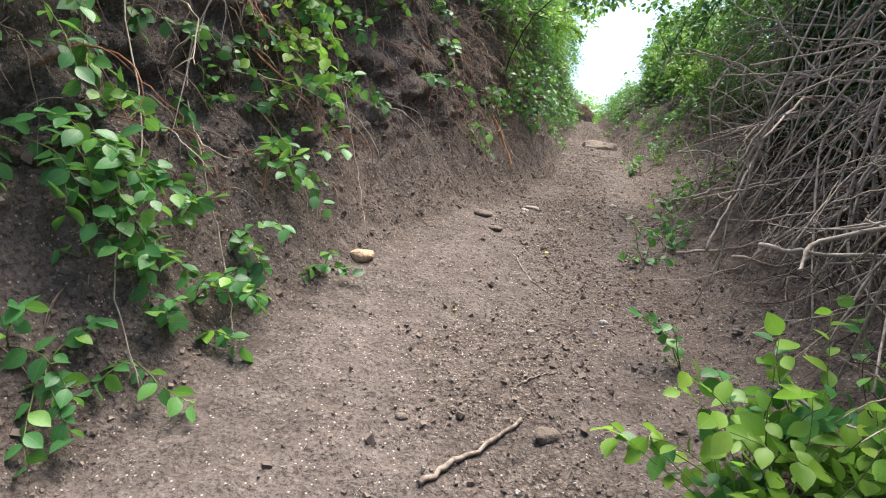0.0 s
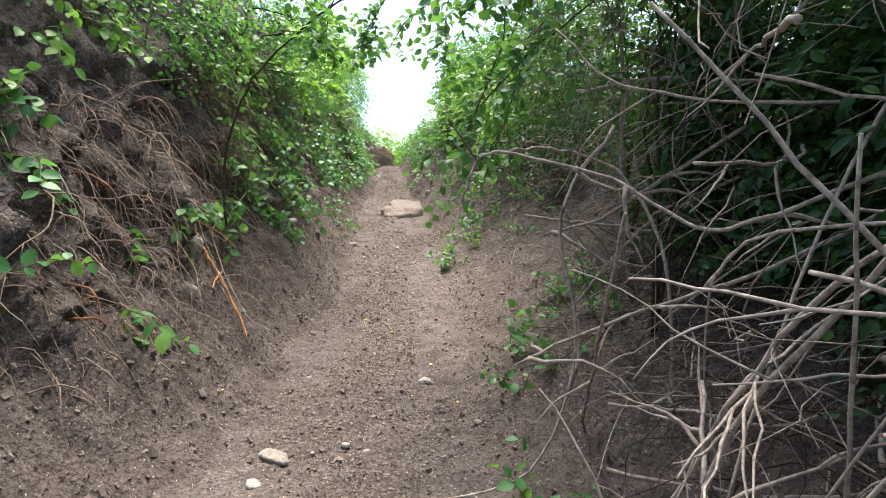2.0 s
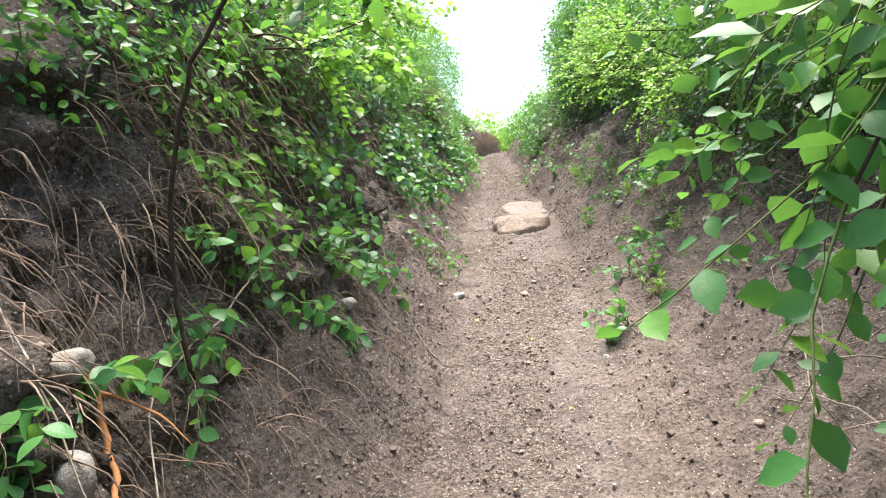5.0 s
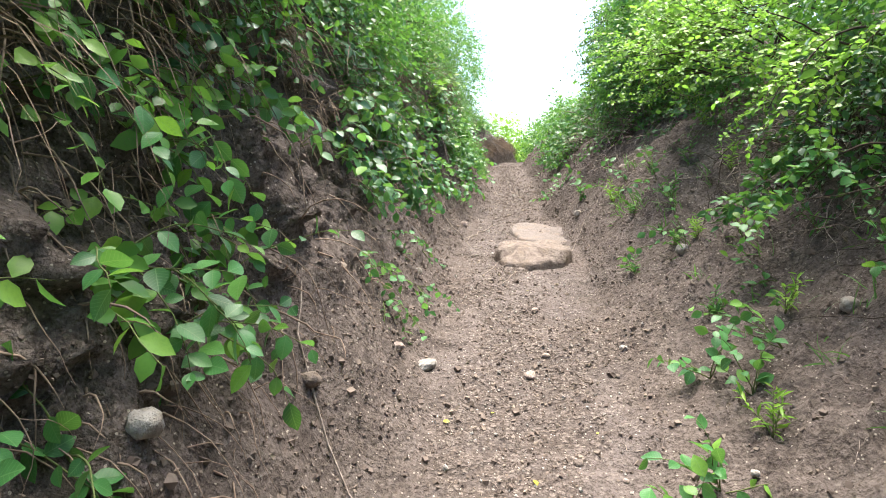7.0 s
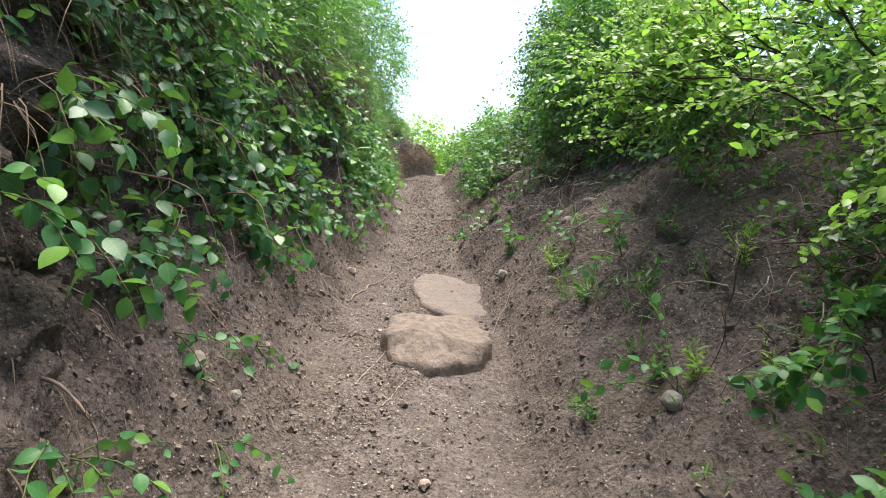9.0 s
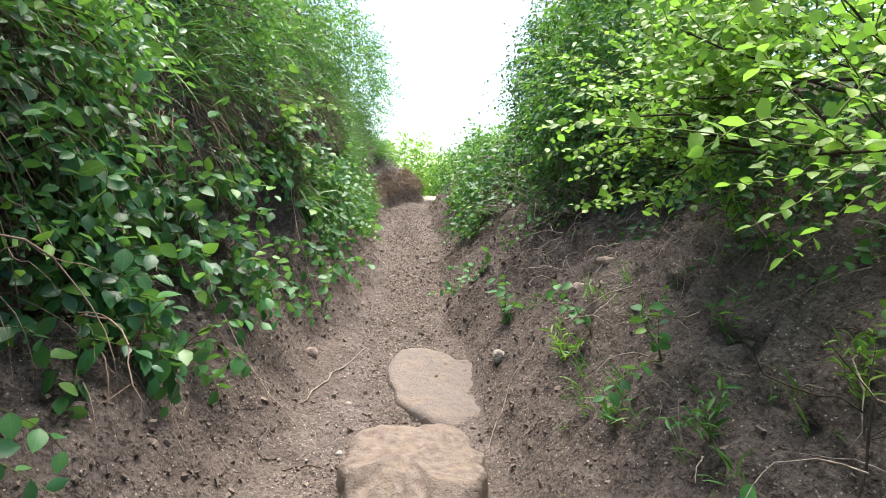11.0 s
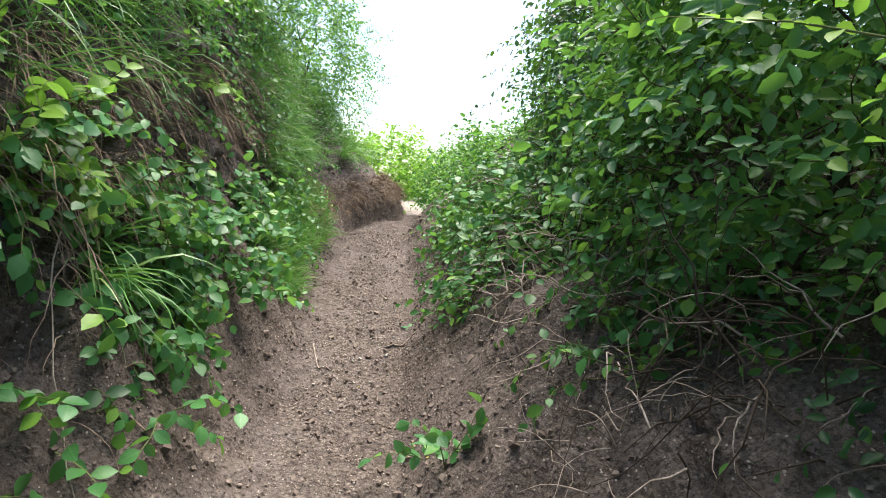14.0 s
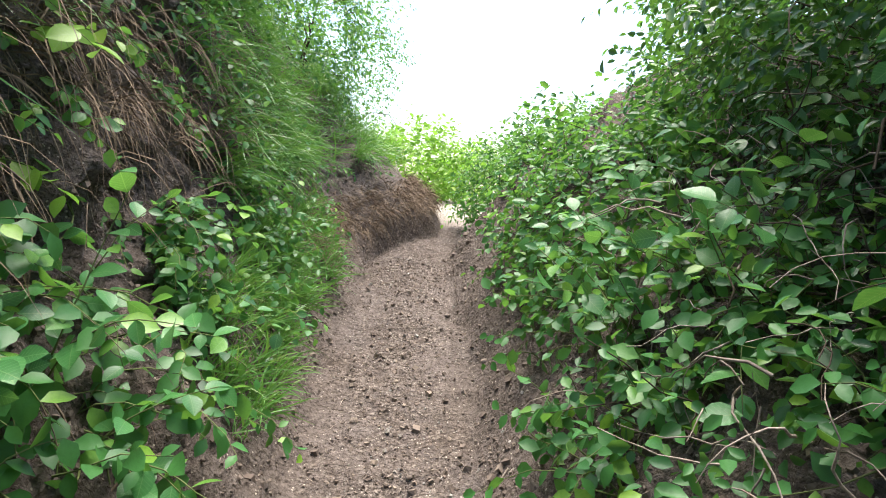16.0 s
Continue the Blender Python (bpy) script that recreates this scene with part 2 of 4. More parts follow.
def hash3(i, j, k):
    h = (i * 374761393 + j * 668265263 + k * 2147483647 + 12345) & 0xFFFFFFFF
    h = ((h ^ (h >> 13)) * 1274126177) & 0xFFFFFFFF
    return ((h ^ (h >> 16)) & 0xFFFF) / 65535.0


def vnoise(x, y, z=0.0):
    """Smooth value noise from -1 to 1, on arrays."""
    x, y, z = np.broadcast_arrays(np.asarray(x, float), y, z)
    xi, yi, zi = (np.floor(a).astype(np.int64) for a in (x, y, z))
    fx, fy, fz = (a - b for a, b in ((x, xi), (y, yi), (z, zi)))
    fx, fy, fz = (f * f * (3 - 2 * f) for f in (fx, fy, fz))
    out = 0
    for a in (0, 1):
        for b in (0, 1):
            for c in (0, 1):
                out = out + hash3(xi + a, yi + b, zi + c) * (fx if a else 1 - fx) * (fy if b else 1 - fy) * (fz if c else 1 - fz)
    return out * 2 - 1


def looseness(x, y):
    """Where the trodden clay is strewn with loose crumbs, 0 to 1: a band along the path's middle, in drifts."""
    d = x - centre(y)
    return step(-0.1, 0.35, 0.75 * np.exp(-((d + 0.05) / 0.42) ** 2) - 0.38 + 0.55 * vnoise(x * 1.9, y * 1.2, 8.5) + 0.3 * vnoise(x * 5.5, y * 4.5, 3.5))


def ground_z(x, y, rough=True):
    """Height of the ground: a worn path between two earth banks."""
    x, y = np.asarray(x, float), np.asarray(y, float)
    d = x - centre(y)
    wob = 0.10 * vnoise(y * 1.3, 3.7) + 0.05 * vnoise(y * 4.1, 9.2)
    a, b = -d - toe_left(y) + wob, d - toe_right(y) + wob * 0.8
    left = np.interp(a, *BANK_L)
    end = step(17.6, 18.9, y)
    left = left * (1 - end) + np.interp(a, *BANK_END) * end
    left = left * (1 - step(21.0, 24.0, y))
    late = step(9.3, 12.0, y)
    right = np.interp(b, *BANK_R0) * (1 - late) + np.interp(b, *BANK_R1) * late
    right = right * (1 - 0.75 * step(20, 23, y))
    z = rise(y) + left + right + 0.05 * np.clip(np.abs(d), 0, 0.7) ** 2
    if rough:
        near = np.clip(1.2 - np.abs(d) / 12, 0, 1)
        slope = np.clip(np.maximum(a, b) * 2.0, 0, 1)
        z = z + near * (0.03 * vnoise(x * 2.1, y * 2.1) + 0.012 * vnoise(x * 7, y * 7)
                        + (0.011 + 0.034 * slope) * vnoise(x * 17, y * 17)
                        + (0.009 + 0.020 * slope) * vnoise(x * 38, y * 38))
    return z


# ---- mesh helpers ----
def mesh_of(name, verts, faces, material, smooth=True):
    """A mesh from arrays: verts (n, 3) and faces (m, 3 or 4)."""
    verts, faces = np.asarray(verts, np.float32), np.asarray(faces, np.int32)
    me = bpy.data.meshes.new(name)
    me.vertices.add(len(verts))
    me.vertices.foreach_set("co", verts.ravel())
    k = faces.shape[1]
    me.loops.add(faces.size)
    me.loops.foreach_set("vertex_index", faces.ravel())
    me.polygons.add(len(faces))
    me.polygons.foreach_set("loop_start", np.arange(0, faces.size, k, dtype=np.int32))
    me.polygons.foreach_set("loop_total", np.full(len(faces), k, np.int32))
    me.polygons.foreach_set("use_smooth", np.full(len(faces), smooth))
    me.materials.append(material)
    me.update(calc_edges=True)
    return me


def part(name, mesh, parent, label=""):
    ob = new(name, mesh)
    ob.parent = parent
    return tagged(ob, label)


def unit(v):
    v = np.asarray(v, float)
    return v / np.maximum(np.linalg.norm(v, axis=-1, keepdims=True), 1e-9)


def leaf_shape(width=0.55, stations=5, curl=0.18, fold=0.22):
    """A leaf of length 1 along +y, its face to +z: folded on its midrib, tip bent down."""
    t = np.linspace(0, 1, stations + 1)
    w = width * 0.5 * np.sin(np.pi * t ** 0.93) ** 0.85
    w[0] = w[-1] = 0.012
    v = []
    for ti, wi in zip(t, w):
        zc = -curl * ti ** 2
        v += [(-wi, ti, zc + fold * wi), (0, ti, zc), (wi, ti, zc + fold * wi)]
    f = []
    for i in range(stations):
        b = i * 3
        f += [(b, b + 1, b + 4, b + 3), (b + 1, b + 2, b + 5, b + 4)]
    return np.array(v), np.array(f)


LEAF_FINE = leaf_shape(0.70, 5)
LEAF_MID = leaf_shape(0.68, 3)
LEAF_FAR = (np.array([(0, 0, 0), (-0.26, 0.3, 0.07), (-0.24, 0.68, 0.03), (0, 1, -0.14), (0.24, 0.68, 0.03), (0.26, 0.3, 0.07)], float),
            np.array([(0, 3, 2, 1), (0, 5, 4, 3)]))
LEAFLET = (LEAF_FAR[0] * (0.85, 1, 1), LEAF_FAR[1])
BLADE = (np.array([(-0.008, 0, 0), (0.008, 0, 0), (0.006, 0.5, 0.02), (-0.006, 0.5, 0.02), (0.001, 1, -0.14), (-0.001, 1, -0.14)], float),
         np.array([(0, 1, 2, 3), (3, 2, 4, 5)]))


def frames_of(axis, normal):
    """Turns whose y is the axis and whose z is near the normal."""
    y = unit(axis)
    x = unit(np.cross(y, normal))
    z = np.cross(x, y)
    return np.stack([x, y, z], -1)


def scatter_shape(shape, place, axis, normal, size):
    """One array of copies of a shape: joined foliage, grass or grit."""
    v, f = shape
    turn = frames_of(axis, normal)
    size = np.asarray(size, float).reshape(-1, 1, 1)
    verts = np.einsum("nij,kj->nki", turn, v) * size + np.asarray(place)[:, None, :]
    faces = f[None] + (np.arange(len(place)) * len(v))[:, None, None]
    return verts.reshape(-1, 3), faces.reshape(-1, f.shape[1])


def tube(points, r0, r1, sides=5, knot=0.0):
    """A tapered tube along a line of points."""
    p = np.asarray(points, float)
    n = len(p)
    tang = unit(np.gradient(p, axis=0))
    ref = np.array([0.31, 0.17, 0.93])
    u = unit(np.cross(tang, ref))
    w = np.cross(tang, u)
    r = np.linspace(r0, r1, n)
    if knot:
        r = r * (1 + knot * rng.uniform(-1, 1, n))
    ang = np.linspace(0, 2 * np.pi, sides, endpoint=False)
    ring = u[:, None] * np.cos(ang)[None, :, None] + w[:, None] * np.sin(ang)[None, :, None]
    p, ring, r = np.concatenate([p[:1], p, p[-1:]]), np.concatenate([ring[:1], ring, ring[-1:]]), np.concatenate([r[:1] * 0.05, r, r[-1:] * 0.05])
    v = (p[:, None] + ring * r[:, None, None]).reshape(-1, 3)
    f = []
    for i in range(n + 1):
        for j in range(sides):
            k = (j + 1) % sides
            f.append((i * sides + j, i * sides + k, (i + 1) * sides + k, (i + 1) * sides + j))
    return v, np.array(f)


def joined(pieces):
    vs, fs, base = [], [], 0
    for v, f in pieces:
        vs.append(v)
        fs.append(f + base)
        base += len(v)
    return np.concatenate(vs), np.concatenate(fs)


def bends(starts, dirs, lengths, n=6, wander=0.4, drop=0.5):
    """Many wandering lines at once: shoots, twigs or roots. drop pulls them down on the way."""
    p = [np.asarray(starts, float)]
    d = unit(dirs)
    h = np.asarray(lengths, float).reshape(-1, 1) / n
    for i in range(n):
        d = unit(d + rng.normal(0, wander / math.sqrt(n), d.shape) + np.array([0, 0, -drop / n]))
        p.append(p[-1] + d * h)
    return np.stack(p, 1)


def tubes(lines, r0, r1, sides=4):
    """Tapered tubes along many lines of equal length, as one array."""
    m, n, _ = lines.shape
    tang = unit(np.gradient(lines, axis=1))
    u = unit(np.cross(tang, np.array([0.31, 0.17, 0.93])))
    w = np.cross(tang, u)
    r = np.asarray(r0, float).reshape(-1, 1) * (1 - np.linspace(0, 1, n)) + np.asarray(r1, float).reshape(-1, 1) * np.linspace(0, 1, n)
    r = np.broadcast_to(r, (m, n)) * rng.uniform(0.85, 1.15, (m, n))
    ang = np.linspace(0, 2 * np.pi, sides, endpoint=False)
    ring = u[:, :, None] * np.cos(ang)[:, None] + w[:, :, None] * np.sin(ang)[:, None]
    v = lines[:, :, None] + ring * r[:, :, None, None]
    i, j = np.meshgrid(np.arange(n - 1), np.arange(sides), indexing="ij")
    k = (j + 1) % sides
    f = np.stack([i * sides + j, i * sides + k, (i + 1) * sides + k, (i + 1) * sides + j], -1).reshape(-1, 4)
    f = f[None] + (np.arange(m) * n * sides)[:, None, None]
    return v.reshape(-1, 3), f.reshape(-1, 4)


def leaves_on(lines, count, size, spread=0.9, first=0.15, face=(0, 0, 1), sag=0.15):
    """Places, axes, normals and sizes of leaves set to both sides along many shoots."""
    m, n, _ = lines.shape
    t = np.linspace(first, 1, count) * (n - 1)
    i = np.minimum(t.astype(int), n - 2)
    pos = lines[:, i] + (lines[:, i + 1] - lines[:, i]) * (t - i)[None, :, None]
    tang = unit(lines[:, i + 1] - lines[:, i])
    face = np.asarray(face, float)
    face = np.broadcast_to(face[:, None, :] if face.ndim == 2 else face, tang.shape)
    side = unit(np.cross(tang, face) + 1e-4)
    turn = np.where(np.arange(count) % 2 == 0, 1.0, -1.0)[None, :, None]
    axis = unit(tang * 0.55 + side * turn * spread + rng.normal(0, 0.42, pos.shape) + np.array([0, 0, -sag]))
    normal = unit(face + rng.normal(0, 0.58, pos.shape))
    return pos.reshape(-1, 3), axis.reshape(-1, 3), normal.reshape(-1, 3), (size * rng.uniform(0.6, 1.2, (m, count))).ravel()


def surface(d, y):
    """The ground's surface d metres to the right of the path's middle, with the ledges of the banks."""
    d, y = np.asarray(d, float), np.asarray(y, float)
    x = d + centre(y)
    z = ground_z(x, y)
    steep = step(0.35, 0.9, z - rise(y)) * np.clip(1.3 - np.abs(d) / 4, 0, 1)
    x = x + steep * (0.13 * vnoise(z * 2.6, y * 1.9, 4.5) + 0.085 * vnoise(z * 8, y * 7, 1.5) + 0.065 * vnoise(z * 20, y * 17, 7.5) + 0.03 * vnoise(z * 45, y * 41, 2.5))
    return np.stack(np.broadcast_arrays(x, y, z), -1)


def seat(x, y):
    """Height of the finished ground under a place, ledges of the banks included."""
    d = x - float(centre(y))
    for k in range(8):
        d -= 0.7 * (float(surface(d, y)[0]) - x)
    return float(surface(d, y)[2])


def on_bank(side, y, h):
    """A point of the left (-1) or right (1) bank at a height over the path."""
    y, h = np.broadcast_arrays(np.asarray(y, float), np.asarray(h, float))
    ds = np.linspace(0.1, 3.0, 117)
    z = ground_z(side * ds[None] + centre(y.ravel())[:, None], y.ravel()[:, None], False) - rise(y.ravel())[:, None]
    k = np.argmax(z > h.ravel()[:, None], 1)
    k = np.where(z.max(1) > h.ravel(), k, 116)
    return surface(side * ds[k], y.ravel()).reshape(*y.shape, 3)


# ---- ground ----
def build_ground():
    ys = np.unique(np.concatenate([np.linspace(-400, -20, 12), np.linspace(-20, -2, 30), np.arange(-2, 19.2, 0.034),
                                   np.linspace(19.2, 40, 60), np.linspace(40, 500, 20)]).round(4))
    # columns follow the foot of the high bank, closest together on its steep face
    out = np.concatenate([np.arange(0.03, 0.45, 0.03), np.arange(0.45, 1.0, 0.0085), np.arange(1.0, 1.5, 0.06), np.linspace(1.6, 9, 24), np.linspace(12, 400, 12)])
    within = np.linspace(1, 0, 32)
    right = np.concatenate([np.arange(0.034, 1.7, 0.034), np.arange(1.7, 3, 0.1), np.linspace(3, 10, 22), np.linspace(12, 400, 12)])
    toe = toe_left(ys)[:, None]
    D = np.concatenate([-(toe + out[::-1][None]), -toe * within[None], np.repeat(right[None], len(ys), 0)], 1)
    Y = np.repeat(ys[:, None], D.shape[1], 1)
    X, Y, Z = np.moveaxis(surface(D, Y), -1, 0)
    rows, cols = X.shape
    i = np.arange(rows * cols).reshape(rows, cols)
    faces = np.stack([i[:-1, :-1], i[:-1, 1:], i[1:, 1:], i[1:, :-1]], -1).reshape(-1, 4)
    me = mesh_of("ground", np.stack([X, Y, Z], -1).reshape(-1, 3), faces, SOIL)
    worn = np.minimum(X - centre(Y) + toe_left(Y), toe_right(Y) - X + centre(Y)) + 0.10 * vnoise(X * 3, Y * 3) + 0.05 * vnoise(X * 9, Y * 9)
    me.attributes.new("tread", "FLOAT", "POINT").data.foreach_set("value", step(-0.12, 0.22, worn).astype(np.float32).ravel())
    me.attributes.new("loose", "FLOAT", "POINT").data.foreach_set("value", looseness(X, Y).astype(np.float32).ravel())
    ob = new("ground", me)
    tagged(ob, "trodden brown earth path sunk between two crumbling soil banks", "ground", kind="structure")


build_ground()
# ---- shrubs and hedges ----
def shrub(name, label, category, middle, radii, shoots, leaves, size, material, shape=LEAF_FAR, limbs=5, base=None, droop=0.6,
          bark=BARK, group="", length=(0.2, 0.45), shell=0.4, inner=None):
    """A shrub: limbs from its foot and a crown of many leafy shoots with gaps."""
    c, r = np.array(middle, float), np.array(radii, float)
    foot = np.array(base if base is not None else (c[0], c[1], float(ground_z(c[0], c[1])) - 0.05), float)
    root = tagged(new(name), label, category, group)
    root.location = foot
    for k in range(limbs):
        tip = c + r * rng.uniform(-0.7, 0.7, 3)
        t = np.linspace(0, 1, 8)[:, None]
        line = foot + (tip - foot) * t + np.array([0, 0, 0.2 * r[2]]) * np.sin(np.pi * t) + rng.normal(0, 0.04, (8, 3)) * np.minimum(1, 4 * t)
        v, f = tube(line - foot, 0.011, 0.004, 6, 0.12)
        part("limb", mesh_of("limb", v, f, bark), root)
    q = unit(rng.normal(0, 1, (shoots, 3))) * np.sqrt(rng.uniform(shell, 1.0, (shoots, 1)))
    q = q * (1 + 0.34 * vnoise(q[:, 0] * 2.4 + c[0] * 3, q[:, 1] * 2.4 + c[1] * 3, q[:, 2] * 2.4 + 5))[:, None]
    gap = vnoise(q[:, 0] * 4 + c[1], q[:, 1] * 4 + c[0], q[:, 2] * 4) > -0.45
    q = q[gap]
    d = unit(q / r) + rng.normal(0, 0.5, q.shape) + np.array([0, 0, 0.25])
    lines = bends(c + r * q * 0.86, d, rng.uniform(*length, len(q)), 4, 0.5, droop)
    out = unit(unit(q / r) * 0.7 + np.array([0, 0, 0.8]))
    pos, axis, nor, sz = leaves_on(lines, leaves, size, face=out)
    keep = pos[:, 2] > ground_z(pos[:, 0], pos[:, 1], False) + 0.02
    v, f = scatter_shape(shape, pos[keep] - foot, axis[keep], nor[keep], sz[keep])
    part("crown", mesh_of("crown", v, f, material), root)
    v, f = tubes(lines[::6] - foot, 0.0035, 0.0012, 3)
    tagged(part("twig_tangle", mesh_of("twig_tangle", v, f, bark), root, "fine leafy twigs"), kind="stuff")
    return root


def hedge(rows, name, label, group, leaves, size, material, shape=LEAF_FAR, **more):
    for x, y, up, rx, ry, rz, n in rows:
        shrub(name, label, name, (x, y, float(rise(y)) + up), (rx, ry, rz), n, leaves, size, material, shape, group=group, **more)


# shade over the heap of dead branches; rear rows added to darken the bank
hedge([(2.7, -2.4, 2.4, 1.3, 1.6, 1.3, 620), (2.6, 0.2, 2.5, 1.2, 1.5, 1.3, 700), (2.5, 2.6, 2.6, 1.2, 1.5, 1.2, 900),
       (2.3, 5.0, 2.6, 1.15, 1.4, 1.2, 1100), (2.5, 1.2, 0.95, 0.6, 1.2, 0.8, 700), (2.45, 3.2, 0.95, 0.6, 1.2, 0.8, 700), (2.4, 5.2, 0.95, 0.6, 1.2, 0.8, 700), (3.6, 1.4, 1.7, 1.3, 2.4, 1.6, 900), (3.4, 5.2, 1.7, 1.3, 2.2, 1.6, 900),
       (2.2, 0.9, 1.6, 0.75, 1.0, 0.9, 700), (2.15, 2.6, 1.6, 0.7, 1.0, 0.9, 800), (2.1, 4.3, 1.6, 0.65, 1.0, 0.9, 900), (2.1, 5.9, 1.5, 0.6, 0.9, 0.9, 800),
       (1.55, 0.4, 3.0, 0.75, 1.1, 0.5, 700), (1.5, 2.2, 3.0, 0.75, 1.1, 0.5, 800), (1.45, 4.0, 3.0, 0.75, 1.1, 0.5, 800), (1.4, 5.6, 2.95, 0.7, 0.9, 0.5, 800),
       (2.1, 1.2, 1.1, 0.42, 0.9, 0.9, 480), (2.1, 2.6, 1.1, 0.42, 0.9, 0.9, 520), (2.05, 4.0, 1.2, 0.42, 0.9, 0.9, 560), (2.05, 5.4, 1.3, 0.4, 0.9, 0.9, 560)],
      "shrub", "dense shrub with leaves darkened for shade, overhanging a heap of dead branches", "hedge over the brush", 11, 0.066, LEAF_DARK)
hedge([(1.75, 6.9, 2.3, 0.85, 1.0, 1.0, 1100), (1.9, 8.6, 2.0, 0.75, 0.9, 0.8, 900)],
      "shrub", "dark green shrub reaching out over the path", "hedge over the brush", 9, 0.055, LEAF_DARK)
# filler shrubs added in darkened leaves, in place of the shade under the hedge
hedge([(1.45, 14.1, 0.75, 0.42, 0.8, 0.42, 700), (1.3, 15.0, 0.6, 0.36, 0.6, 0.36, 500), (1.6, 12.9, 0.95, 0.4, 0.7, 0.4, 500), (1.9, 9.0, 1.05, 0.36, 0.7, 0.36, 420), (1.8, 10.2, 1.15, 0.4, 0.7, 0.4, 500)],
      "shrub", "low filler shrub darkened to stand in for shade beneath the leafy hedge", "undergrowth on the bank", 9, 0.045, LEAF_DARK)
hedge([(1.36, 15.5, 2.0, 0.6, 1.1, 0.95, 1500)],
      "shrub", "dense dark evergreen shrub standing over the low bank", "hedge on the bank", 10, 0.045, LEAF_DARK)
# shrubs along the upper bank
hedge([(2.1, 10.3, 2.0, 0.75, 1.0, 0.75, 1000), (1.92, 12.1, 1.9, 0.72, 1.0, 0.75, 1150), (1.4, 13.9, 1.6, 0.72, 1.1, 0.85, 1300),
       (1.15, 15.3, 0.6, 0.6, 0.9, 0.5, 900), (1.05, 17.0, 0.75, 0.8, 1.1, 0.7, 1300), (0.95, 18.9, 0.6, 0.8, 1.2, 0.65, 1100), (0.55, 19.7, 0.45, 0.62, 0.8, 0.5, 900),
       (1.5, 16.9, 1.45, 0.6, 0.9, 1.15, 1200), (1.5, 15.7, 1.75, 0.5, 0.8, 0.65, 700), (1.45, 13.6, 2.3, 0.6, 0.9, 0.6, 800), (2.0, 14.9, 2.1, 0.7, 1.0, 1.1, 1000), (2.8, 12.4, 2.7, 1.1, 1.6, 1.2, 900), (2.6, 18.4, 1.9, 1.1, 1.6, 1.4, 900)],
      "shrub", "leafy green shrub growing out of the earth bank", "hedge on the bank", 9, 0.052, LEAF)
# growth on the edge of the high bank
hedge([(-2.6, -1.4, 2.8, 0.75, 1.2, 0.6, 500), (-2.5, 0.9, 2.7, 0.7, 1.2, 0.6, 560), (-2.5, 3.0, 2.6, 0.65, 1.2, 0.6, 620),
       (-2.15, 5.1, 2.45, 0.55, 1.2, 0.6, 600), (-1.75, 7.2, 2.3, 0.5, 1.1, 0.65, 800), (-1.5, 9.0, 2.2, 0.45, 1.0, 0.75, 900),
       (-1.45, 10.9, 1.9, 0.42, 1.1, 0.9, 1100), (-1.6, 13.1, 2.3, 0.5, 1.1, 0.8, 800), (-1.7, 15.2, 2.5, 0.5, 1.2, 0.8, 800),
       (-1.75, 17.4, 2.4, 0.6, 1.2, 0.9, 900), (-1.7, 19.6, 2.0, 0.65, 1.2, 1.1, 900), (-1.9, 22.0, 2.1, 1.0, 1.4, 1.3, 800)],
      "bush", "light green bush hanging over the bank's edge", "growth on the bank's edge", 9, 0.048, LEAF)
# past the brow
hedge([(-3.2, 27, 0.6, 2.2, 1.5, 0.9, 600), (0.6, 29, 0.4, 2.0, 1.5, 0.75, 600), (4.5, 28, 0.7, 2.2, 1.5, 1.1, 600),
       (-0.9, 25, 0.5, 0.9, 0.9, 0.7, 420)],
      "bush", "pale green bush standing past the brow of the path", "far bushes", 10, 0.11, LEAF_LIME, length=(0.4, 0.8))


# ---- leaves and creepers on the banks ----
def creeper(name, label, y0, y1, h0, h1, count, leaves, size, material, side=-1, shape=LEAF_FAR, length=(0.15, 0.4), droop=1.3, out=0.8, group="", lean=0.3):
    """A mat of leafy shoots rooted on a stretch of the bank, hanging off it."""
    y, h = rng.uniform(y0, y1, count), rng.uniform(h0, h1, count)
    mask = vnoise(y * 2.6, h * 2.8, side * 4.5) + 0.6 * vnoise(y * 6, h * 6, side) > -0.12
    p = on_bank(side, y[mask], h[mask])
    if side > 0:
        way = np.array([-0.55, -0.1, 0.75])
    else:
        way = np.array([0.75, -0.15, 0.45])
    lines = bends(p, way * out + rng.normal(0, 0.4, p.shape), rng.uniform(*length, len(p)), 5, 0.4, droop)
    foot = p.mean(0)
    root = tagged(new(name), label, "creeper", group)
    root.location = foot
    face = unit(np.array([-side * 0.55, -0.35, 0.75]))
    pos, axis, nor, sz = leaves_on(lines, leaves, size, face=face, sag=lean)
    v, f = scatter_shape(shape, pos - foot, axis, nor, sz)
    part("foliage", mesh_of("foliage", v, f, material), root)
    v, f = tubes(lines - foot, 0.003, 0.001, 3)
    tagged(part("stem_tangle", mesh_of("stem_tangle", v, f, STEM), root, "thin green stems"), kind="stuff")
    return root


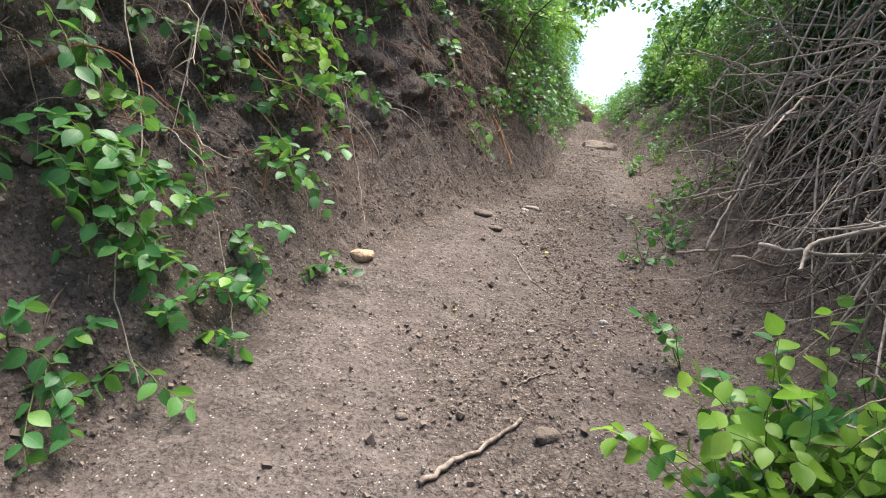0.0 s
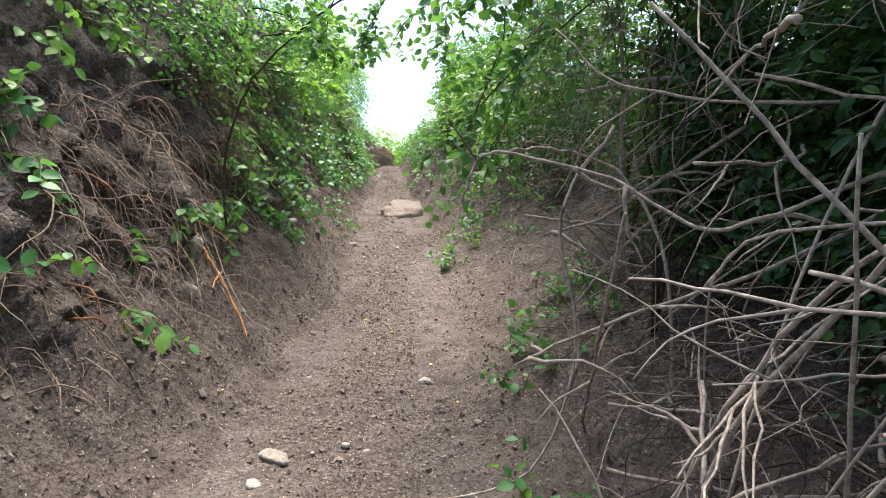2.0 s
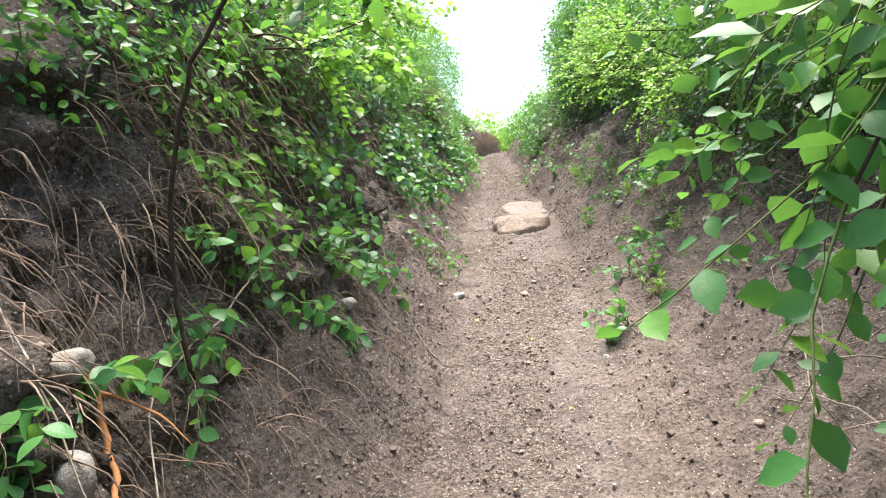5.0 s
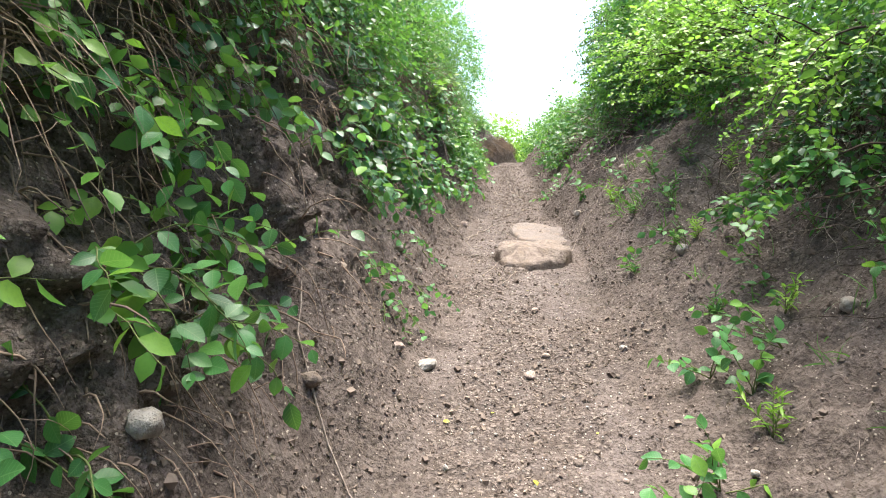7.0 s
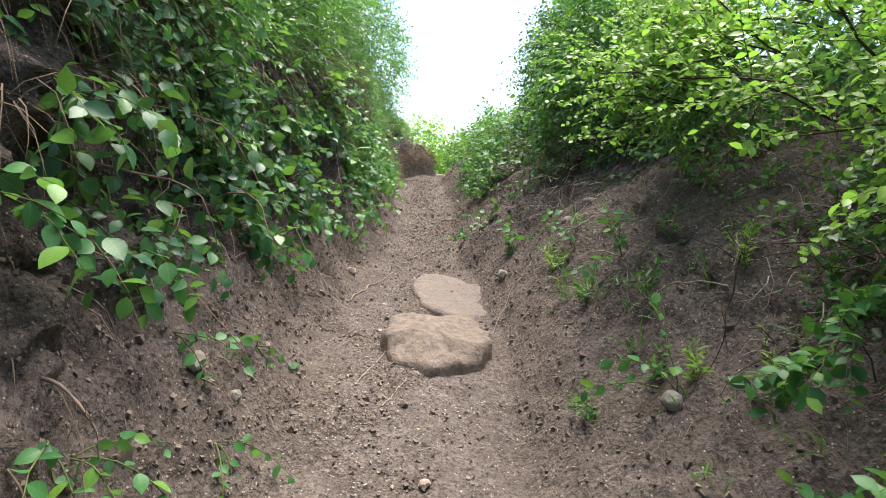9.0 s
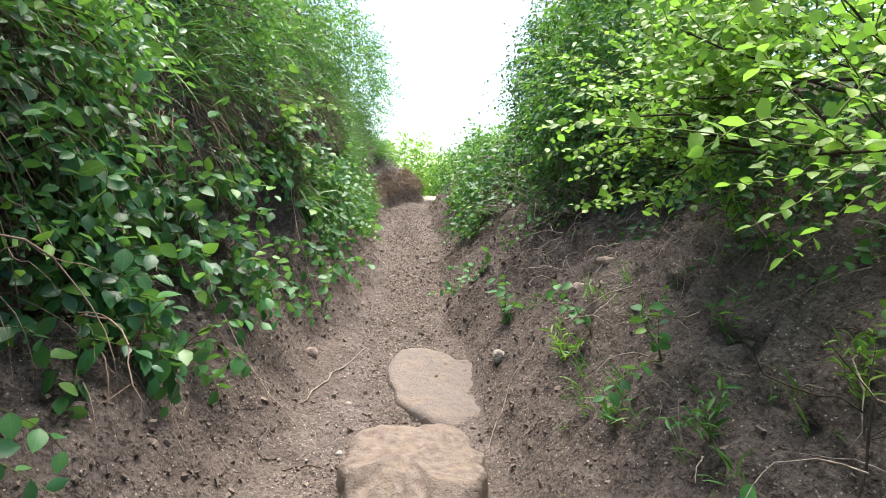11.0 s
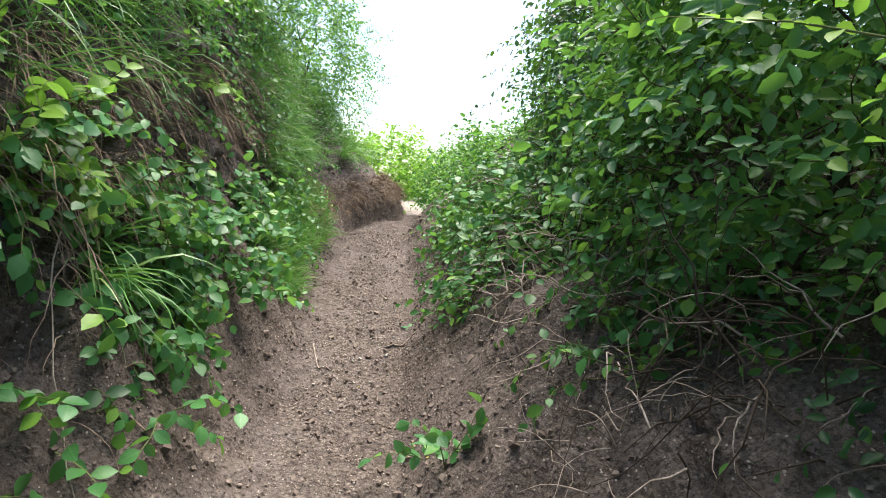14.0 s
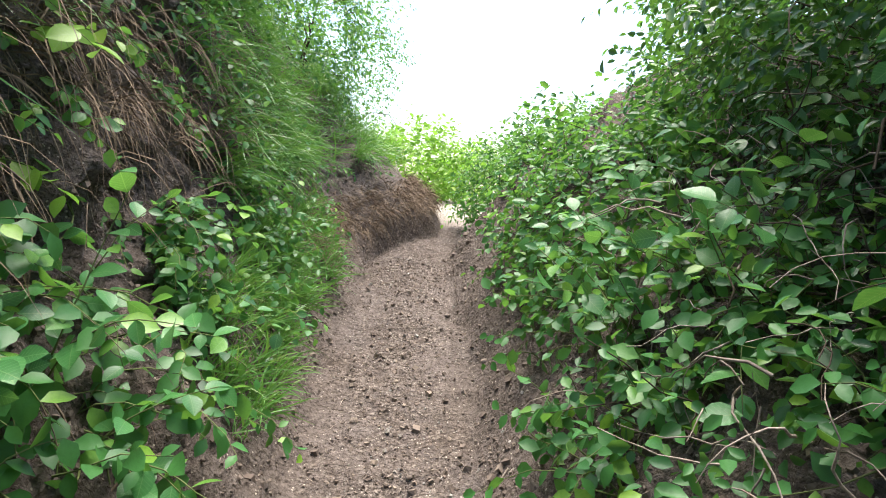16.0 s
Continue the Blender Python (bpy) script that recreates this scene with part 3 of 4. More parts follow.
MATS = [  # y from, to, height from, to, shoots, leaves, size
    (1.8, 4.4, 0.75, 1.7, 80, 8, 0.066),
    (0.2, 2.6, 1.2, 2.6, 150, 8, 0.08), (2.6, 5.2, 1.7, 2.7, 90, 8, 0.072), (5.0, 7.2, 1.9, 2.7, 90, 8, 0.065),
    (7.4, 8.7, 0.7, 1.5, 100, 8, 0.07), (7.2, 8.8, 1.3, 2.4, 150, 8, 0.06), (8.6, 9.9, 1.3, 2.3, 110, 8, 0.065), (9.9, 11.8, 0.7, 2.4, 340, 9, 0.068),
    (11.2, 12.7, 0.5, 1.9, 190, 9, 0.082), (12.6, 14.4, 0.4, 1.4, 150, 9, 0.078), (14.0, 15.8, 0.5, 1.2, 170, 9, 0.07), (13.4, 17.0, 1.0, 2.3, 330, 9, 0.05),
    (15.5, 17.0, 0.3, 0.9, 230, 9, 0.055), (16.8, 18.6, 0.35, 1.5, 240, 9, 0.045), (18.4, 20.6, 0.6, 1.8, 200, 9, 0.045)]
for y0, y1, h0, h1, n, lv, size in MATS:
    creeper("creeper", "mat of glossy green leaves hanging off the bank", y0, y1, h0, h1, n, lv, size, LEAF_FRESH if 5 <= y0 < 8 else LEAF_IVY if 8 < y0 < 12 else LEAF, shape=LEAF_MID if y0 < 16 else LEAF_FAR,
            group="creepers on the high bank")
for y0, y1, h0, h1, n, lv, size in ((8.0, 10.2, 0.9, 1.6, 80, 8, 0.045), (10.0, 12.0, 1.0, 1.7, 130, 8, 0.045), (12.0, 13.8, 1.15, 1.8, 160, 9, 0.055),
                                    (13.4, 15.2, 0.8, 1.5, 260, 9, 0.055), (15.0, 17.4, 0.35, 1.2, 400, 9, 0.055)):
    creeper("creeper", "trailing green leaves spreading down the low bank", y0, y1, h0, h1, n, lv, size, LEAF, side=1, shape=LEAF_MID,
            group="creepers on the low bank", droop=0.9)

# ---- grass ----
def grass(name, label, y0, y1, h0, h1, tufts, blades, length, material, side=-1, droop=1.6, way=(0.5, 0, 0.8), width=1.0):
    """Tufts of blades or dry stalks rooted on a bank and hanging or standing."""
    p = on_bank(side, rng.uniform(y0, y1, tufts), rng.uniform(h0, h1, tufts))
    p = np.repeat(p, blades, 0) + rng.normal(0, 0.025, (tufts * blades, 3))
    lines = bends(p, np.array(way) + rng.normal(0, 0.45, p.shape), rng.uniform(0.5, 1.2, len(p)) * length, 5, 0.25, droop)
    flat = unit(np.cross(lines[:, 1] - lines[:, 0], rng.normal(0, 1, p.shape)))
    w = np.array([1.0, 1.1, 1.0, 0.8, 0.5, 0.1])[None, :, None] * 0.0022 * width * flat[:, None]
    v = np.stack([lines - w, lines + w], 2).reshape(-1, 3)
    i = np.arange(5)
    f = np.stack([2 * i, 2 * i + 1, 2 * i + 3, 2 * i + 2], -1)
    f = (f[None] + (np.arange(len(p)) * 12)[:, None, None]).reshape(-1, 4)
    return tagged(new(name, mesh_of(name, v, f, material)), label, "grass", kind="stuff")


grass("dry_grass", "brown dead grass hanging in mats off the bank's edge", 7.0, 8.8, 1.3, 2.1, 60, 12, 0.45, STRAW, droop=3.2)
grass("dry_grass", "brown dead grass hanging in mats off the bank's edge", 9.4, 13.2, 1.2, 2.0, 120, 14, 0.5, STRAW, droop=3.2)
grass("dry_grass", "straw-coloured dead grass hanging off the bank's edge", 13.0, 17.0, 1.1, 1.7, 100, 14, 0.45, STRAW, droop=3.0)
grass("dry_grass", "straw-coloured dead grass hanging off the bank's edge", 17.4, 20.6, 0.24, 0.5, 300, 12, 0.22, STRAW, droop=3.0)
grass("grass", "long fresh green grass on the high bank", 11.0, 15.0, 1.5, 2.6, 200, 12, 0.5, GRASS, droop=1.6, width=1.5)
grass("grass", "long fresh green grass on the high bank", 16.6, 20.8, 0.7, 2.5, 480, 12, 0.42, GRASS, droop=1.5, width=1.6)
grass("grass", "low green grass along the foot of the bank", 15.6, 17.8, 0.15, 0.6, 170, 12, 0.22, GRASS, droop=0.8, width=1.5)
grass("grass", "thin grass and herbs on the low bank", 8.6, 13.0, 0.3, 0.9, 44, 8, 0.13, GRASS, side=1, way=(-0.3, 0, 1), droop=0.9, width=1.6)

grass("grass", "tuft of long narrow grass hanging over the bank", 13.85, 14.05, 0.75, 0.95, 4, 26, 0.42, GRASS, droop=1.8, width=2.6)


def bough(at, way, label, shoots=10, length=0.7, leaves=17, size=0.034, material=LEAF_LIME, droop=0.5, shape=LEAF_MID, thick=0.006, group="lime-green boughs", face=(0, -0.25, 0.9)):
    """A leafy bough: a limb with side shoots set with paired leaflets."""
    at = np.asarray(at, float)
    root = tagged(new("bough"), label, "bough", group)
    root.location = at
    limb = bends(np.zeros((1, 3)), np.asarray(way, float)[None], [length], 10, 0.3, droop)[0]
    v, f = tube(limb, thick, thick * 0.4, 6)
    part("limb", mesh_of("limb", v, f, BARK), root)
    j = rng.integers(2, 11, shoots)
    ways = unit(np.asarray(way, float)) + rng.normal(0, 0.55, (shoots, 3))
    lines = bends(limb[j], ways, rng.uniform(0.3, 0.6, shoots) * length, 6, 0.35, droop)
    pos, axis, nor, sz = leaves_on(lines, leaves, size, face=face, first=0.1, sag=0.05)
    v, f = scatter_shape(shape, pos, axis, nor, sz)
    part("foliage", mesh_of("foliage", v, f, material), root)
    v, f = tubes(lines, 0.0022, 0.0008, 4)
    tagged(part("stem_tangle", mesh_of("stem_tangle", v, f, STEM), root, "thin green stems"), kind="stuff")
    return root


for k in range(24):
    y = 9.9 + 2.4 * k / 23 + rng.normal(0, 0.12)
    bough((rng.uniform(1.35, 1.6), y, float(rise(y)) + rng.uniform(1.45, 1.95)), (-1, -0.3 + rng.normal(0, 0.2), rng.uniform(0.05, 0.4)),
          "bough of lime-green leaflets reaching over the low bank", length=rng.uniform(0.5, 0.8), droop=0.3)
for x, y, up in ((1.1, 9.6, 1.6), (1.15, 10.0, 1.5), (1.2, 9.3, 1.7)):
    bough((x + 0.3, y, float(rise(y)) + up), (-1, -0.3, -0.1), "drooping spray of lime-green leaflets on the low bank", length=0.55, droop=1.2)
for y, up in ((11.75, 1.62), (11.95, 1.72), (12.15, 1.6), (12.25, 1.75), (11.6, 1.65), (11.5, 1.75), (11.85, 1.85), (12.1, 1.9), (11.9, 1.5), (12.2, 1.85)):
    bough((1.5, y, float(rise(y)) + up + 0.12), (-1, -0.45, 0.2), "bright lime-green bough standing out over the path's edge", shoots=18, length=0.55, droop=0.3, size=0.043, face=(-0.2, -0.75, 0.65))
for x, y, up in ((1.5, 9.5, 1.1), (1.5, 10.1, 1.05)):
    bough((x, y, float(rise(y)) + up), (-1, -0.2, 0.1), "green leafy bough drooping over the low bank", shoots=11, length=0.55, droop=1.0, size=0.05, material=LEAF)
# leafy boughs hanging in from overhead
for p, way, ln in (((0.62, 5.9, 3.75), (-0.3, -0.1, -0.9), 0.95), ((0.8, 6.0, 3.55), (-0.4, -0.1, -0.8), 0.9), ((0.4, 6.2, 4.0), (-0.25, -0.1, -0.55), 0.6),
                   ((0.1, 6.4, 4.1), (-0.4, 0.0, -0.45), 0.6), ((0.9, 6.4, 3.7), (-0.6, -0.3, -0.5), 0.9), ((-0.2, 6.6, 4.15), (-0.5, 0.0, -0.4), 0.6),
                   ((1.0, 5.7, 3.6), (-0.7, -0.3, -0.3), 0.7),
                   ((0.55, 5.2, 3.9), (-0.3, 0.1, -0.25), 0.5),
                   ((0.2, 6.0, 4.2), (-0.6, -0.2, -0.25), 0.7), ((-0.4, 6.2, 4.2), (-0.6, -0.2, -0.2), 0.7), ((0.7, 5.4, 4.0), (-0.5, -0.3, -0.2), 0.7), ((1.0, 6.1, 4.0), (-0.7, -0.3, -0.25), 0.8),
                   ((0.5, 6.9, 4.1), (-0.6, -0.3, -0.3), 0.8), ((0.9, 4.9, 3.8), (-0.5, 0.2, -0.15), 0.6), ((-0.9, 5.9, 4.0), (0.5, 0.2, -0.2), 0.7), ((-1.0, 6.9, 3.9), (0.7, -0.1, -0.1), 0.6)):
    p = (p[0] + 0.08, p[1], p[2])
    bough(p, way, "leafy green bough hanging down over the path", shoots=13, length=ln, leaves=11, size=0.056, material=LEAF, droop=0.7, group="boughs over the path")
for k in range(9):
    y = 7.2 + 1.9 * k / 8
    bough((-1.05 + rng.normal(0, 0.1), y, float(rise(y)) + rng.uniform(1.9, 2.4)), (0.9, -0.2, 0.1), "light green bough leaning out from the high bank",
          length=0.6, size=0.05, droop=0.8, group="light boughs on the high bank")


def herb(x, y, label, stems=4, length=0.35, leaves=12, size=0.055, material=LEAF_LIME, width=0.34):
    """An upright herb with narrow leaves."""
    at = np.array([x, y, seat(x, y) - 0.01])
    root = tagged(new("herb"), label, "herb", "herbs on the low bank")
    root.location = at
    lines = bends(np.zeros((stems, 3)), np.array([-0.1, -0.05, 1.0]) + rng.normal(0, 0.25, (stems, 3)), length * rng.uniform(0.6, 1.1, stems), 7, 0.25, 0.3)
    for line in lines:
        v, f = tube(line, 0.0028, 0.001, 5)
        part("stem", mesh_of("stem", v, f, STEM), root)
    pos, axis, nor, sz = leaves_on(lines, leaves, size, face=(0, -0.2, 0.9), first=0.15, sag=-0.1)
    v, f = scatter_shape((LEAF_MID[0] * (width, 1, 1), LEAF_MID[1]), pos, axis, nor, sz)
    part("foliage", mesh_of("foliage", v, f, material), root)


for k, (x, y) in enumerate(((0.92, 10.75), (1.02, 10.6), (0.98, 11.1), (1.2, 10.3), (0.8, 11.5), (0.72, 12.1), (1.15, 11.4), (1.3, 10.9), (0.95, 9.9), (1.15, 9.6),
                            (0.68, 10.7), (1.35, 11.8), (1.45, 10.0), (0.85, 8.9))):
    herb(x, y, "narrow-leaved green herb standing on the low bank", stems=3 + k % 3, length=0.14 + 0.05 * (k % 4), material=LEAF_LIME if k % 2 else LEAF)
# ---- dead branches ----
def dead_branch(points, r0, r1, forks=3, label="grey-brown dead branch lying in the brush heap", material=None, reach=0.5, name="dead_branch", group="brush heap"):
    """A bare branch through a few bends, with side twigs that are parts of it."""
    p = np.asarray(points, float)
    t = np.linspace(0, len(p) - 1, max(10, 5 * len(p)))
    i = np.minimum(t.astype(int), len(p) - 2)
    q = np.vstack([2 * p[0] - p[1], p, 2 * p[-1] - p[-2]])
    u = (t - i)[:, None]
    a, b, c, d = q[i], q[i + 1], q[i + 2], q[i + 3]
    line = 0.5 * (2 * b + (c - a) * u + (2 * a - 5 * b + 4 * c - d) * u ** 2 + (3 * b - a - 3 * c + d) * u ** 3)
    line = line + rng.normal(0, min(0.004, 0.005 * np.linalg.norm(p[-1] - p[0])), line.shape)
    foot = line[0].copy()
    v, f = tube(line - foot, r0, r1, 7, 0.10)
    ob = new(name, mesh_of(name, v, f, material or TWIG_PALE))
    ob.location = foot
    tagged(ob, label, "branch", group)
    for k in range(forks):
        j = rng.integers(1, len(line) - 2)
        way = unit(line[j + 1] - line[j]) + rng.normal(0, 0.7, 3)
        twig = bends(line[j][None] - foot, way[None], [reach * rng.uniform(0.4, 1)], 7, 0.5, 0.3)[0]
        v, f = tube(twig, r1 * 1.1 + 0.001, 0.0015, 5, 0.1)
        part("twig", mesh_of("twig", v, f, material or TWIG_PALE), ob)
    return ob


dead_branch([(0.36, 5.06, 2.58), (0.42, 5.04, 2.75), (0.57, 5.1, 2.80), (0.82, 5.3, 2.82), (1.1, 5.25, 2.7), (1.22, 5.05, 2.3), (1.22, 4.95, 1.65)], 0.005, 0.009, 0,
            "long dead branch bent in an arch over the ground")
dead_branch([(0.29, 4.90, 2.90), (0.35, 4.96, 2.83), (0.42, 5.04, 2.75)], 0.004, 0.005, 0, "snapped brown stick jutting over the path", material=STRAW)
dead_branch([(0.84, 5.73, 2.41), (1.13, 5.62, 2.51), (1.29, 5.47, 2.65), (1.75, 5.2, 3.0)], 0.006, 0.011, 3)
dead_branch([(1.0, 5.85, 1.95), (1.27, 5.71, 2.35), (1.47, 5.6, 2.54), (1.95, 5.3, 2.85)], 0.006, 0.011, 3)
dead_branch([(1.05, 5.86, 3.18), (1.22, 5.81, 3.2), (1.4, 5.75, 3.23), (1.9, 5.5, 3.2)], 0.009, 0.013, 2, "thick broken dead branch with a rusty end")
dead_branch([(1.46, 6.48, 3.95), (1.51, 6.46, 3.46), (1.51, 6.42, 2.8), (1.52, 6.4, 2.1)], 0.013, 0.018, 1, "upright grey dead stem in the brush")
dead_branch([(0.89, 6.44, 2.5), (1.24, 6.31, 2.46), (1.68, 6.09, 2.41), (2.0, 5.9, 2.4)], 0.008, 0.012, 3)
dead_branch([(0.52, 4.72, 2.0), (0.85, 4.62, 2.18), (1.33, 4.46, 2.39), (1.8, 4.3, 2.7)], 0.005, 0.008, 4)
dead_branch([(0.46, 4.77, 2.77), (0.84, 4.67, 2.67), (1.06, 4.46, 2.51), (1.19, 4.27, 2.55), (1.7, 4.1, 2.8)], 0.005, 0.008, 4)
dead_branch([(0.12, 4.92, 1.38), (0.62, 4.9, 1.52), (0.83, 5.0, 2.0), (0.77, 5.06, 2.53), (1.0, 5.1, 2.9)], 0.004, 0.009, 2, "thin bent dead branch rising off the path")
dead_branch([(0.86, 4.69, 1.86), (1.16, 4.6, 1.86), (1.42, 4.5, 1.85), (1.9, 4.4, 2.1)], 0.005, 0.007, 3)
for k in range(44):
    y = 1.3 + 3.0 * rng.random()
    top = np.array([rng.uniform(1.2, 2.2), y + rng.normal(0, 0.3), float(rise(y)) + rng.uniform(1.0, 2.7)])
    end = np.array([rng.uniform(0.62, 1.3), y + rng.normal(0, 0.5), 0.0])
    end[2] = float(ground_z(end[0], end[1])) + (0.02 if rng.random() < 0.5 else rng.uniform(0.2, 0.9))
    mid = top * 0.45 + end * 0.55 + np.array([rng.uniform(-0.15, 0.1), rng.normal(0, 0.15), rng.uniform(-0.15, 0.3)])
    r = rng.uniform(0.0025, 0.0058)
    dead_branch([top, mid, end], r * 1.4, r * 0.6, int(rng.integers(2, 5)), "slender dead branch drooping out of the brush heap", reach=0.6)
for k in range(50):
    y = rng.uniform(1.4, 4.7)
    p = np.array([rng.uniform(0.75, 1.6), y, float(rise(y)) + rng.uniform(0.25, 2.0)])
    way = unit(np.array([rng.normal(0, 1), rng.normal(0, 0.6), rng.normal(0, 0.45)]))
    ln = rng.uniform(0.35, 0.8)
    pts = np.array([p - way * ln, p + rng.normal(0, 0.06, 3), p + way * ln])
    pts[:, 0] = np.maximum(pts[:, 0], 0.62)
    pts[:, 2] = np.maximum(pts[:, 2], ground_z(pts[:, 0], pts[:, 1]) + 0.02)
    r = rng.uniform(0.0035, 0.0085)
    dead_branch(pts, r * 1.3, r * 0.7, int(rng.integers(1, 4)), "crooked grey dead branch caught in the brush heap", reach=0.5)
for k in range(40):
    y = rng.uniform(2.2, 4.0)
    top = np.array([rng.uniform(1.15, 1.8), y + rng.normal(0, 0.5), float(rise(y)) + rng.uniform(0.9, 2.3)])
    end = np.array([rng.uniform(0.8, 1.5), y + rng.normal(0, 0.7), 0.0])
    end[2] = float(ground_z(end[0], end[1])) + rng.choice([0.01, 0.2, 0.5])
    mid = 0.5 * (top + end) + np.array([rng.uniform(-0.25, 0.2), rng.normal(0, 0.25), rng.uniform(-0.2, 0.3)])
    mid[0] = max(mid[0], 0.8)
    r = rng.uniform(0.0035, 0.008)
    dead_branch([top, mid, end], r * 1.3, r * 0.6, int(rng.integers(1, 3)), "long pale dead branch hanging down from the brush heap", reach=0.3)
dead_branch([(0.7, 6.2, 4.35), (-0.29, 6.58, 3.86), (-0.57, 6.69, 3.69), (-0.92, 6.79, 3.38), (-1.12, 6.87, 2.88), (-1.12, 6.85, 2.4)], 0.006, 0.009, 0, "dark living limb arching down across the high bank", material=BARK, group="limbs over the path")
n = 1500
y = rng.uniform(0.8, 7.2, n)
start = np.stack([rng.uniform(0.85, 2.4, n), y, rise(y) + rng.uniform(0.3, 2.6, n)], -1)
start[:, 2] = np.maximum(start[:, 2], ground_z(start[:, 0], y) + 0.05)
lines = bends(start, np.stack([rng.normal(-0.5, 0.6, n), rng.normal(0, 0.7, n), rng.normal(-0.1, 0.5, n)], -1), rng.uniform(0.3, 0.9, n), 7, 0.7, 0.3)
ok = (lines[..., 0].min(1) > 0.6) & (lines[..., 2] > ground_z(lines[..., 0], lines[..., 1], False) - 0.02).all(1)
v, f = tubes(lines[ok], rng.uniform(0.0018, 0.004, ok.sum()), 0.001, 4)
tagged(new("brushwood", mesh_of("brushwood", v, f, TWIG)), "tangle of thin dead twigs under dark shrubs", "brushwood", kind="stuff")
# twigs in dark bark added over the bank soil, their colour standing for shade
n = 3100
y = np.concatenate([rng.uniform(0.6, 6.0, 2000), rng.uniform(12.8, 15.6, 600), rng.uniform(8.0, 10.8, 500)])
start = on_bank(1, y, np.where(y < 7, rng.uniform(0.1, 1.1, n), rng.uniform(0.45, 1.2, n))) + np.stack([rng.uniform(0, 0.3, n), np.zeros(n), rng.uniform(0.0, 0.5, n)], -1)
lines = bends(start, np.stack([rng.normal(-0.2, 0.7, n), rng.normal(0, 0.8, n), rng.normal(0.1, 0.5, n)], -1), rng.uniform(0.2, 0.6, n), 6, 0.7, 0.6)
ok = (lines[..., 0].min(1) > 0.62) & (lines[..., 2] > ground_z(lines[..., 0], lines[..., 1], False) - 0.02).all(1)
v, f = tubes(lines[ok], rng.uniform(0.0015, 0.0045, ok.sum()), 0.001, 4)
tagged(new("brushwood", mesh_of("brushwood", v, f, BARK)), "twigs matted low on the bank, coloured dark to stand in for shade", "brushwood", kind="stuff")
# dry twigs under the shrubs further up
n = 720
y = np.concatenate([rng.uniform(7.6, 16.0, 320), rng.uniform(12.6, 15.6, 200), rng.uniform(8.2, 10.8, 200)])
start = on_bank(1, y, rng.uniform(0.5, 1.35, n)) + np.stack([np.zeros(n), np.zeros(n), rng.uniform(0.0, 0.35, n)], -1)
lines = bends(start, np.stack([rng.normal(-0.5, 0.5, n), rng.normal(-0.2, 0.6, n), rng.normal(0.1, 0.4, n)], -1), rng.uniform(0.15, 0.42, n), 7, 0.8, 0.8)
v, f = tubes(lines, rng.uniform(0.0015, 0.004, n), 0.0008, 4)
tagged(new("brushwood", mesh_of("brushwood", v, f, TWIG)), "dry grey twigs sticking out of the low bank", "brushwood", kind="stuff")

# ---- roots ----
def hanging_root(p, length, r, material, way, label, drop=2.0):
    line = bends(np.asarray(p)[None], np.asarray(way)[None], [length], 11, 0.75, drop)[0]
    v, f = tube(line - line[0], r, r * 0.25, 6, 0.18)
    ob = new("root", mesh_of("root", v, f, material))
    ob.location = line[0]
    tagged(ob, label, "root", "roots in the bank")
    for k in range(2):
        j = rng.integers(3, 10)
        q = bends((line[j] - line[0])[None], unit(rng.normal(0, 0.6, 3) + np.array([0.3, 0, -0.6]))[None], [length * rng.uniform(0.15, 0.4)], 6, 0.8, 1.0)[0]
        v, f = tube(q, r * 0.45, r * 0.12, 5)
        part("rootlet", mesh_of("rootlet", v, f, material), ob)


for y0, y1, h0, h1, n, mat, lab in ((1.4, 5.6, 0.5, 1.5, 34, ROOT, "reddish-brown root hanging bare out of the bank"),
                                    (5.2, 8.0, 0.7, 1.6, 60, ROOTLET, "dark brown root hanging bare out of the bank"),
                                    (1.6, 6.6, 0.6, 1.7, 18, ROOT_PALE, "pale bare root hanging down the bank"),
                                    (8.6, 14.0, 0.5, 1.3, 22, ROOTLET, "thin brown root hanging out of the bank")):
    for k in range(n):
        p = on_bank(-1, rng.uniform(y0, y1), rng.uniform(h0, h1))
        hanging_root(p, rng.uniform(0.25, 0.8), rng.uniform(0.002, 0.0065), mat, (0.55, rng.normal(0, 0.35), 0.05), lab)
n = 1500
y = np.concatenate([rng.uniform(0.5, 9.0, 600), rng.uniform(4.8, 8.4, 500), rng.uniform(9, 19.8, 400)])
p = on_bank(-1, y, rng.uniform(0.35, 1.7, n))
lines = bends(p, np.stack([rng.uniform(0.2, 0.9, n), rng.normal(0, 0.5, n), rng.normal(0, 0.4, n)], -1), rng.uniform(0.12, 0.5, n), 6, 0.5, 2.4)
v, f = tubes(lines, rng.uniform(0.0014, 0.0042, n), 0.0006, 4)
tagged(new("rootlets", mesh_of("rootlets", v, f, ROOTLET)), "fine brown rootlets fraying out of the bank", "rootlets", kind="stuff")

ROOT_BRIGHT = bark_material("orange_root", (0.30, 0.13, 0.055), (0.52, 0.26, 0.12), 30)
pts = on_bank(-1, np.array([6.62, 6.5, 6.38, 6.3, 6.18]), np.array([0.95, 0.82, 0.62, 0.42, 0.22])) + np.array([0.035, -0.02, 0.015])
dead_branch(pts, 0.011, 0.006, 4, "bright orange forked root running down the bank", material=ROOT_BRIGHT, reach=0.35, name="root", group="roots in the bank")
